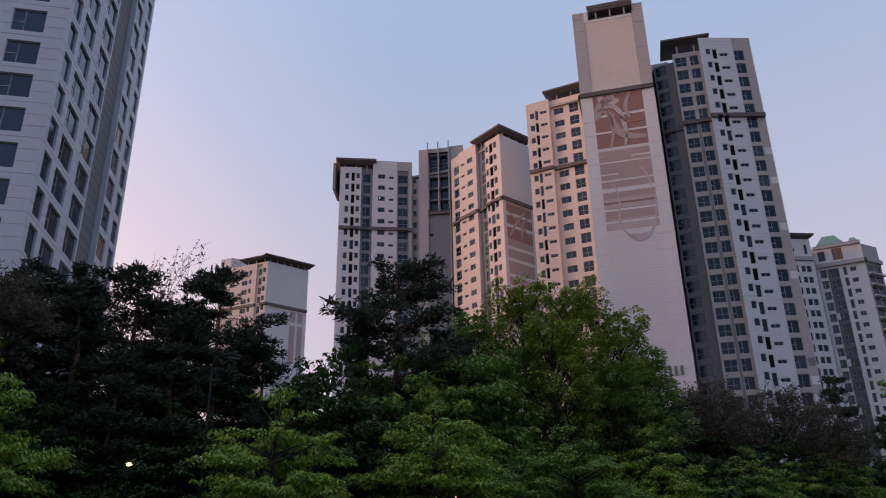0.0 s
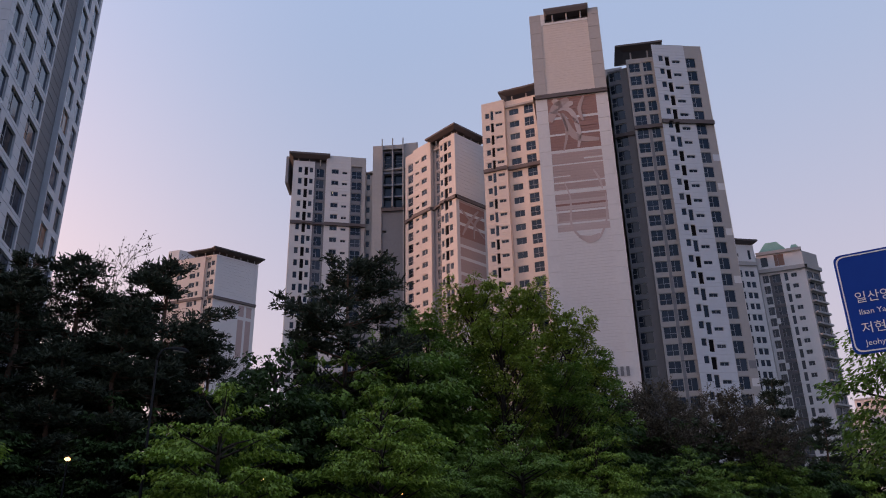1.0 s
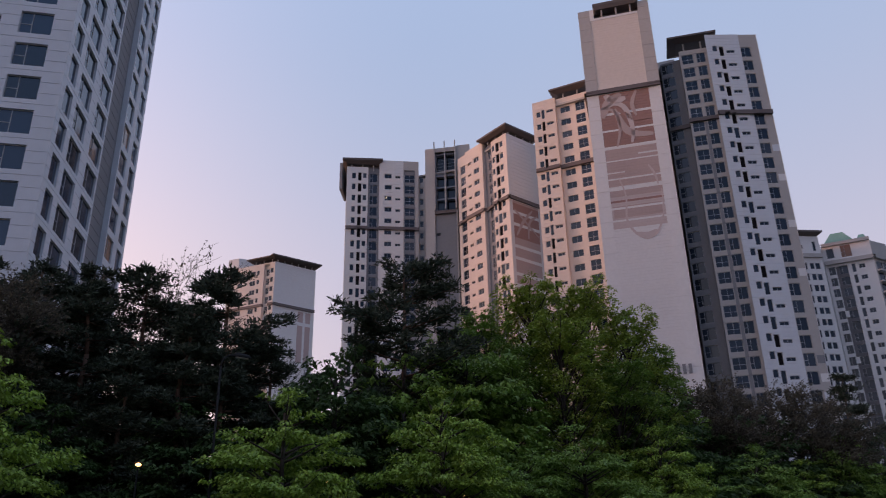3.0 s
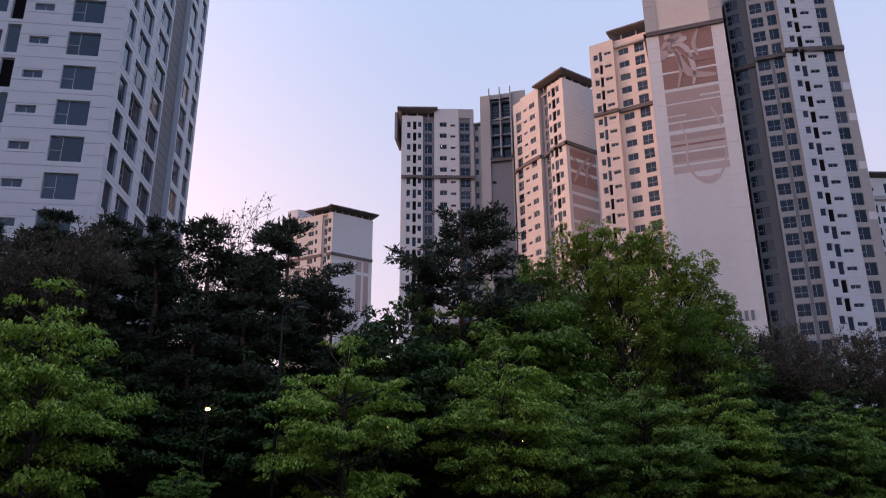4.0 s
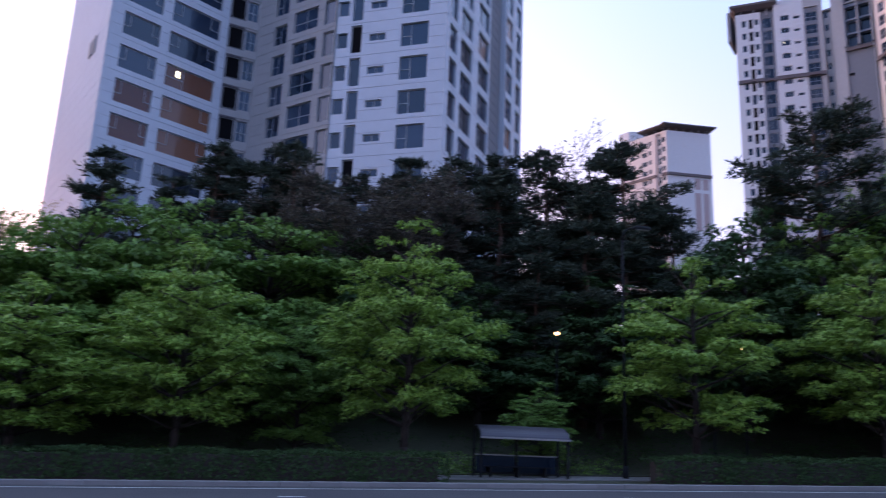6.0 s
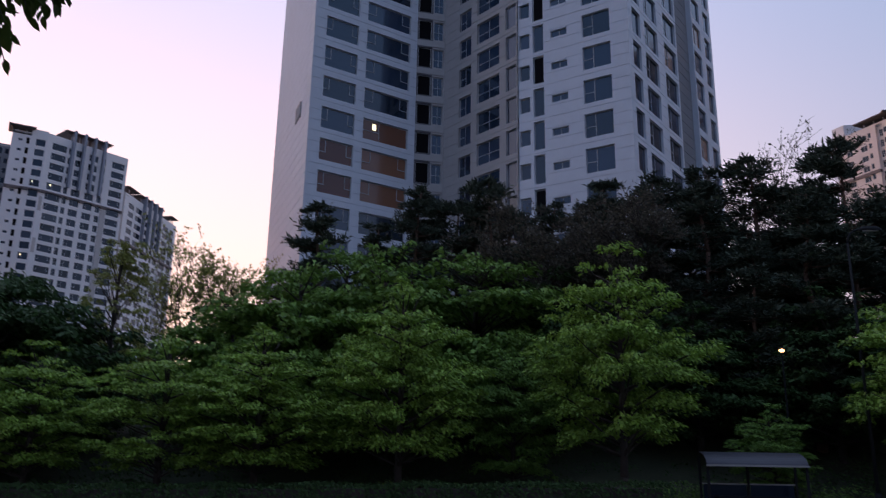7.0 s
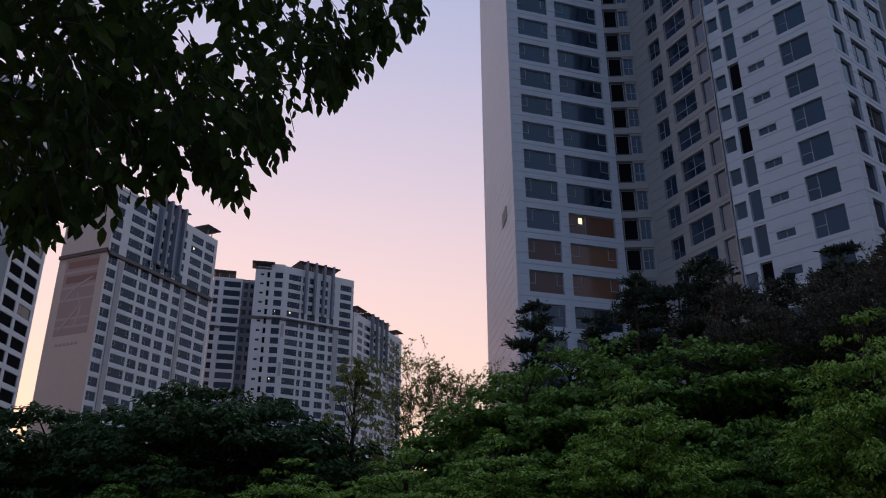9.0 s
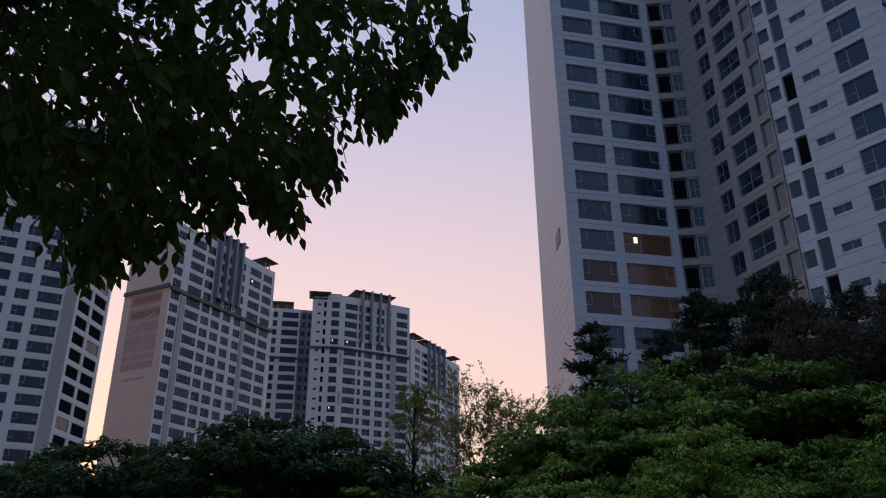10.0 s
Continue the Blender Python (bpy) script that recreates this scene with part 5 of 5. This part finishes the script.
def hedge(s0, s1, label, front=28.3):
    """A clipped hedge: leaves over an added bark-brown box that paints its shaded inside."""
    g = np.random.default_rng(int(s0) + 500)
    ob = thing("hedge", place((s0 + s1) / 2, front + 0.7), label, "hedge", "hedges")
    back = ob.matrix_basis.inverted()
    core = Soup()
    steps = max(2, int((s1 - s0) / 3))
    C, N_p = [], []
    for k in range(steps):
        a, b = s0 + (s1 - s0) * k / steps, s0 + (s1 - s0) * (k + 1) / steps
        a, b = max(a, s0 + 0.35), min(b, s1 - 0.35)
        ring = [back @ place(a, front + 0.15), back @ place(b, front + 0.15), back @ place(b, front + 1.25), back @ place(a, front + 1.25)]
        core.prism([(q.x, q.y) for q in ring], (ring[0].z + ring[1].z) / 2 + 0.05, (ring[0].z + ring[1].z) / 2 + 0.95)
        m = int((b - a + 0.2) * 420)
        s = g.uniform(a - 0.35, b + 0.35, m)
        face = g.random(m)
        d = np.where(face < 0.5, front + g.normal(0, 0.05, m), g.uniform(front - 0.02, front + 1.35, m))
        z = np.where(face < 0.5, g.uniform(0.15, 1.12, m), 1.08 + g.normal(0, 0.05, m)) + 0.05 * np.sin(s * 1.7)
        for i in range(m):
            C.append(tuple(back @ place(s[i], d[i], z[i])))
            N_p.append((-ACROSS if face[i] < 0.5 else Vector((0, 0, 1))) + Vector(g.normal(0, 0.4, 3)))
    C, N_p = np.array(C), unit(np.array([tuple(q) for q in N_p]))
    A = unit(np.cross(N_p, g.normal(0, 1, C.shape)))
    Ls = 0.12 * g.uniform(0.6, 1.3, len(C))
    # added filler box; its dark colour stands for shade behind the leaves
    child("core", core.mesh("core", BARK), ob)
    child("leaves", leaf_cloud("leaves", C, A, N_p, Ls, Ls * 0.6, LEAF_C), ob)


front_row()
bank_trees()
understory()
hedge(-60, 5.8, "long clipped dark green hedge along the kerb")
hedge(13.6, 35, "clipped dark green hedge along the kerb")
hedge(35.5, 80, "clipped dark hedge set back behind the walkway", 33.6)


# ---------------------------------------------------------------- overhanging elm by the eye
def near_leaf(length):
    """One pointed leaf with a folded midrib, along +x, six triangles."""
    w = length * 0.19
    return [(0, 0, 0), (0.3, w, 0.03), (0.66, w * 0.85, 0.0), (1, 0, -0.16), (0.66, -w * 0.85, 0.0), (0.3, -w, 0.03), (0.35, 0, -0.03), (0.68, 0, -0.06)]


def overhanging_tree():
    g = np.random.default_rng(77)
    root = Vector((-3.1, -2.5, 0.14))
    ob = thing("roadside_elm", root, "roadside elm with leafy twigs hanging over the pavement", "tree")
    wood = Soup()

    def spot(az, el, dist):
        return np.array([dist * math.sin(radians(az)), dist * math.cos(radians(az)), 1.6 + dist * math.tan(radians(el))]) - np.array(root)
    fork = np.array([0.1, 0.25, 2.3])
    limb(wood, (0, 0, -0.3), fork, 0.17, 0.13, g, 3, 0.05, 10)
    top = np.array([-0.6, -0.4, 6.8])
    limb(wood, fork, top, 0.10, 0.03, g, 5, 0.1, 8)
    mains = [spot(-84, 46, 3.5), spot(-73, 44, 3.2), spot(-95, 40, 3.2), spot(-66, 43, 3.0), spot(-104, 38, 3.4), spot(-78, 31.5, 3.3), spot(-88, 28, 3.4)]
    for m in mains:
        limb(wood, fork + np.array([0, 0, g.uniform(0, 0.8)]), m, 0.035, 0.006, g, 6, 0.12, 6)
    # lower edge of the foliage: compass angle and elevation
    edge_a = [-118, -104, -96.8, -94, -91.7, -89, -87, -85.5, -84, -81.3, -80.2, -78.8, -75.9, -75, -73.6, -72.5, -71.4, -69.3, -68, -66.8, -65.5, -64, -62.6, -62]
    edge_e = [24, 22, 23.1, 22.6, 19.9, 20.4, 22.3, 22.6, 24.6, 24.6, 26.6, 25.9, 24.8, 27.2, 28.9, 28.2, 32.9, 32.6, 34.2, 34.4, 36.8, 37.4, 38.6, 41]
    unit_leaf = np.array(near_leaf(1.0))
    faces = [(0, 1, 6), (1, 2, 7, 6), (2, 3, 7), (0, 6, 5), (6, 7, 4, 5), (7, 3, 4)]
    V, F = [], []

    def sprig(tip, n, ln, lead, big=1.0):
        """A hanging twig that ends at tip, with leaves in two ranks."""
        start = tip - lead * ln
        limb(wood, start, tip, 0.004, 0.0015, g, 3, 0.1, 3)
        for k in range(n):
            t = (k + 0.6) / n
            p = start + (tip - start) * t + g.normal(0, 0.008, 3)
            sgn = 1 if k % 2 else -1
            side = unit(np.cross(lead, g.normal(0, 0.5, 3) + np.array([0.55, 0.85, 0.2])))
            ax = unit(side * sgn * (0.75 if k < n - 1 else 0.1) + lead * 0.7 + np.array([0, 0, -0.45]) + g.normal(0, 0.3, 3))
            nr = unit(np.cross(ax, g.normal(0, 0.42, 3) + np.array([-0.8, 0.3, 0.45])))
            L = g.uniform(0.052, 0.084) * big * (0.75 + 0.5 * math.sin(math.pi * t))
            up = np.cross(ax, nr)
            o = len(V)
            V.extend(map(tuple, p + (unit_leaf[:, :1] * ax + unit_leaf[:, 1:2] * nr * 1.15 + unit_leaf[:, 2:] * up) * L))
            F.extend(tuple(q + o for q in f) for f in faces)

    def thin(az, el):
        """The chance of a break in the leaves: a slanting gap between the two boughs, and small holes."""
        line = 31.6 + (-73.5 - az) * 0.58
        gap = math.exp(-((el - line) / 1.3) ** 2) if -86 < az < -71 else 0.0
        hole = max(0.0, -noise.noise(Vector((az * 0.4, el * 0.5, 3.0))) - 0.06) * 5.0
        return min(0.98, max(0.75 * gap, min(1.0, 1.25 * hole) if az > -86 else 0.0))
    count = 0
    while count < 1280:
        az = g.uniform(-117, -84) if g.random() < 0.62 else g.uniform(-86, -62.4)
        low = np.interp(az, edge_a, edge_e)
        rise = g.exponential(5.0) if g.random() < 0.35 else g.uniform(0, 24)
        el = low + rise
        if el > 47 or (rise > 1.2 and g.random() < thin(az, el)) or g.random() > 0.22 + 0.78 * min(1.0, rise / 7.0):
            continue
        dist = g.uniform(2.4, 3.2) if rise < 4 else g.uniform(2.6, 4.8)
        # twigs lean out along the bough, and so never past its outline
        tip = spot(az, el + 0.1, dist)
        lead = unit(np.array([g.normal(0.12, 0.4), g.normal(0.3, 0.4), -0.7])) if rise < 5 else unit(g.normal(0, 0.6, 3) + np.array([0.1, 0.3, -0.4]))
        start = tip - lead * 0.3 + np.array(root)
        back = math.degrees(math.atan2(start[0], start[1]))
        if back > -62.5 or math.degrees(math.atan2(start[2] - 1.6, math.hypot(start[0], start[1]))) < np.interp(back, edge_a, edge_e):
            continue
        sprig(tip, int(g.integers(6, 11)), g.uniform(0.2, 0.38), lead, 0.95 if rise < 4 else 1.15)
        count += 1
    for k in range(70):                     # the outermost sprays, hanging free
        az = g.uniform(-98, -62.2)
        tip = spot(az, np.interp(az, edge_a, edge_e) - g.uniform(-0.4, 0.5), g.uniform(2.5, 2.9))
        sprig(tip, int(g.integers(8, 12)), g.uniform(0.22, 0.34), unit(np.array([g.normal(0.02, 0.12), g.normal(0.2, 0.15), -0.85])), 1.0)
    for k in range(620):                    # unseen crown added overhead and behind, to keep sky light off the leaves below
        el, az = g.uniform(48, 84), g.uniform(-150, -58)
        z = g.uniform(4.4, 7.4)
        sprig(spot(az, el, (z - 1.6) / math.tan(radians(el))), 8, 0.4, unit(np.array([g.normal(0, 0.5), g.normal(0, 0.5), -0.5])), 1.9)
    child("trunk", wood.mesh("trunk", BARK, smooth=True), ob)
    child("leaves", mesh_of("leaves", V, F, [LEAF_N]), ob)


# ---------------------------------------------------------------- street furniture
def frame_at(p, turn):
    return pose(p.x, p.y, p.z, 0, 0, turn)


ROAD_TURN = math.degrees(math.atan2(U.y, U.x))
SHEET = material("lavender_grey_roof_sheet", (0.065, 0.062, 0.078), 0.5, 0.08, 0.8, 6.0, 0.03, metal=0.3)
POST = material("grey_painted_post", (0.25, 0.24, 0.23), 0.5, 0.1, 0.8, 8.0, 0.03)
BLUE = material("blue_sign_face", (0.004, 0.05, 0.33), 0.6, 0.06, 0.6, 5.0, 0.0, spec=0.15)
SIGN_WHITE = material("white_sign_sheeting", (0.78, 0.79, 0.80), 0.5, 0.03, 0.6, 5.0, 0.0)
GLOBE = glow_material("warm_lamp_globe", (1.0, 0.5, 0.18), 5.0)


def shelter():
    ob = thing("bus_shelter", place(9.3, 31.4, 0.17), "small dark bus shelter with a lavender-grey curved roof", "bus shelter", turn=ROAD_TURN)
    ob.scale = (0.88, 0.88, 0.88)
    roof, n = Soup(), 8
    V, F = [], []
    for x in (-2.05, 2.05):
        for k in range(n + 1):
            w = radians(8 + 74 * k / n)
            y, z = -0.95 + 1.5 * (1 - math.cos(w)), 1.62 + 0.66 * math.sin(w)
            V += [(x, y, z), (x, y + 0.02, z - 0.05)]
    m = 2 * (n + 1)
    for k in range(n):
        a = 2 * k
        F += [(a, m + a, m + a + 2, a + 2), (a + 1, a + 3, m + a + 3, m + a + 1), (a, a + 2, a + 3, a + 1), (m + a, m + a + 1, m + a + 3, m + a + 2)]
    F += [(0, 1, m + 1, m), (2 * n, m + 2 * n, m + 2 * n + 1, 2 * n + 1)]
    rf = child("roof", mesh_of("roof", V, F, [SHEET]), ob, None, "lavender-grey curved roof sheet")
    child("gutter", Soup().box(-2.08, 2.08, -1.0, -0.92, 1.66, 1.74).mesh("gutter", POST), rf)
    for x, y, mt in ((-2.0, -0.8, STEEL), (2.0, -0.8, STEEL), (-2.0, 0.6, STEEL), (2.0, 0.6, STEEL), (0.0, 0.6, STEEL)):
        child("post", Soup().box(-0.05, 0.05, -0.05, 0.05, 0, 2.1 if y > 0 else 1.72).mesh("post", mt), ob, Matrix.Translation((x, y, 0)))
    child("rail", Soup().box(-1.95, 1.95, 0.57, 0.63, 0.92, 0.98).mesh("rail", POST), ob)
    child("rail", Soup().box(-1.95, 1.95, 0.57, 0.63, 0.12, 0.2).mesh("rail", STEEL), ob)
    for x0, x1 in ((-1.9, -0.08), (0.08, 1.9)):
        child("panel", Soup().box(x0, x1, 0.59, 0.61, 0.2, 0.92).mesh("panel", GLASS), ob)
    bench = child("bench", Soup().box(-1.6, 1.6, 0.1, 0.48, 0.42, 0.47).mesh("bench", STEEL), ob)
    for x in (-1.3, 0, 1.3):
        child("bench_leg", Soup().box(-0.04, 0.04, 0.14, 0.44, 0, 0.42).mesh("bench_leg", STEEL), bench, Matrix.Translation((x, 0, 0)))


def street_lamp(p, high, arm, turn, label, reach=0.9):
    """A tapered pole with an arm and a flat lamp head; the arm points along its +x."""
    ob = thing("street_lamp", p, label, "street lamp", "street lamps", turn)
    pole = Soup().tube((0, 0, 0), (0, 0, 0.5), 0.13, 0.13, 10).tube((0, 0, 0.5), (0, 0, high - 0.6), 0.075, 0.045, 10)
    child("pole", pole.mesh("pole", STEEL, smooth=True), ob)
    pts = [(arm * (1 - math.cos(radians(15 * k))), 0, high - 0.62 + 0.6 * math.sin(radians(15 * k))) for k in range(7)]
    child("arm", Soup().sweep(pts, [0.042 - 0.001 * k for k in range(7)]).mesh("arm", STEEL, smooth=True), ob)
    head, n = Soup(), 10
    ring = [(arm + reach / 2 + reach / 2 * math.cos(2 * math.pi * k / n), 0.15 * math.sin(2 * math.pi * k / n)) for k in range(n)]
    inner = [(arm + reach / 2 + (x - arm - reach / 2) * 0.7, y * 0.6) for x, y in ring]
    head.prism(ring, high - 0.06, high + 0.02).prism(ring, high + 0.02, high + 0.11, 0, inner)
    hd = child("lamp_head", head.mesh("lamp_head", STEEL), ob)
    child("lens", Soup().prism(inner, high - 0.09, high - 0.055).mesh("lens", PALE), hd)


def banner_plate(p):
    ob = thing("notice_plate", p, "small pale notice plate on a thin post", "sign", turn=ROAD_TURN)
    child("post", Soup().tube((0, 0, 0), (0, 0, 2.0), 0.03, 0.03, 8).mesh("post", STEEL), ob)
    child("plate", Soup().box(-0.2, 0.2, -0.05, -0.03, 1.2, 2.0).mesh("plate", SIGN_WHITE), ob)


def park_lamp(az, dist, z):
    x, y = dist * math.sin(radians(az)), dist * math.cos(radians(az))
    ground = berm(over(x, y)) + slope(along(x, y))
    ob = thing("park_lamp", (x, y, ground - 0.05), "glowing warm park lamp on a dark post among trees", "park lamp", "park lamps")
    h = z - ground
    child("post", Soup().tube((0, 0, 0), (0, 0, h - 0.07), 0.05, 0.035, 8).mesh("post", STEEL), ob)
    s = Soup()
    for k in range(4):
        a, b = radians(-90 + 45 * k), radians(-45 + 45 * k)
        s.tube((0, 0, h + 0.08 * math.sin(a)), (0, 0, h + 0.08 * math.sin(b)), max(0.02, 0.13 * math.cos(a)), max(0.02, 0.13 * math.cos(b)), 10)
    child("globe", s.mesh("globe", GLOBE), ob)
    child("hood", Soup().tube((0, 0, h + 0.08), (0, 0, h + 0.15), 0.19, 0.05, 10).mesh("hood", STEEL), ob)


def words(text, x, z, size, parent):
    cu = bpy.data.curves.new("lettering", "FONT")
    cu.body, cu.size, cu.extrude = text, size, 0.002
    cu.materials.append(SIGN_WHITE)
    ob = child("lettering", cu, parent)
    ob.matrix_local = pose(x, -0.032, z, 90, 0, 0)
    return ob


def road_sign():
    left = Vector((7.95, 12.72, 0))
    turn = math.degrees(math.atan2(-0.562, 0.827))
    ob = thing("road_sign", (left.x, left.y, 0.14), "large blue overhead road sign with white Korean lettering", "road sign", turn=turn)
    w, h, r = 4.0, 1.82, 0.12
    zb = 4.95
    ring = []
    for cx, cz, a0 in ((w - r, zb + r, -90), (w - r, zb + h - r, 0), (r, zb + h - r, 90), (r, zb + r, 180)):
        ring += [(cx + r * math.cos(radians(a0 + 30 * k)), cz + r * math.sin(radians(a0 + 30 * k))) for k in range(4)]

    def sheet(inset, y0, y1, mat, name, hollow=0.0):
        c = (w / 2, zb + h / 2)
        def moved(q, i):
            return (c[0] + (q[0] - c[0]) * (1 - 2 * i / w), c[1] + (q[1] - c[1]) * (1 - 2 * i / h))
        a = [moved(q, inset) for q in ring]
        n = len(a)
        V = [(x, y0, z) for x, z in a] + [(x, y1, z) for x, z in a]
        F = [(k, (k + 1) % n, n + (k + 1) % n, n + k) for k in range(n)]
        if hollow:
            b = [moved(q, inset + hollow) for q in ring]
            V += [(x, y0, z) for x, z in b]
            F += [(k, 2 * n + k, 2 * n + (k + 1) % n, (k + 1) % n) for k in range(n)]
        else:
            F += [tuple(range(n - 1, -1, -1)), tuple(range(n, 2 * n))]
        return child(name, mesh_of(name, V, F, [mat]), ob)
    board = sheet(0.0, -0.02, 0.02, BLUE, "board")
    sheet(0.035, -0.026, -0.0, SIGN_WHITE, "border", 0.022)
    for text, x, f, size in (("일산", 0.95, 0.20, 0.23), ("일산양일", 0.20, 0.50, 0.215), ("Ilsan Yangil", 0.22, 0.625, 0.136), ("저현고", 0.20, 0.80, 0.215), ("Jeohyeon", 0.22, 0.925, 0.136)):
        words(text, x, zb + h * (1 - f), size, board)
    for x in (0.9, 3.1):
        child("bracket", Soup().box(x - 0.05, x + 0.05, 0.02, 0.16, zb + 0.1, zb + h - 0.1).mesh("bracket", STEEL), ob)
    child("arm", Soup().tube((0.4, 0.22, zb + 0.95), (6.2, 0.22, zb + 0.95), 0.07, 0.09, 10).mesh("arm", POST), ob)
    child("pole", Soup().tube((6.2, 0.22, -0.2), (6.2, 0.22, zb + 1.4), 0.17, 0.14, 12).mesh("pole", POST), ob)


overhanging_tree()
road_sign()
shelter()
lamp_spot = place(13.9, 31.7, 0.17)
street_lamp(lamp_spot, 10.7, 0.5, ROAD_TURN, "tall dark street lamp on the walkway behind the hedge")
street_lamp(Vector((7.85, 5.4, 0.14)), 6.85, 1.9, math.degrees(math.atan2(0.562, -0.827)), "dark street lamp with a flat head over the pavement", 0.9)
for az, dist, z in ((-21.0, 37.6, 6.85), (-10.5, 42.5, 6.5), (-8.5, 42.5, 6.75), (1.0, 47.0, 6.5)):
    park_lamp(az, dist, z)
banner_plate(place(54.0, 29.0, 0.13))
side_tree = tiered(41, 9, 2.9, 2.4, LEAF_B, 9, 60, 0.13, 0.6)
plant("street_tree", side_tree, 9, 38.6, 19.5, 9.6, "mid green roadside tree behind the blue road sign", "roadside trees")
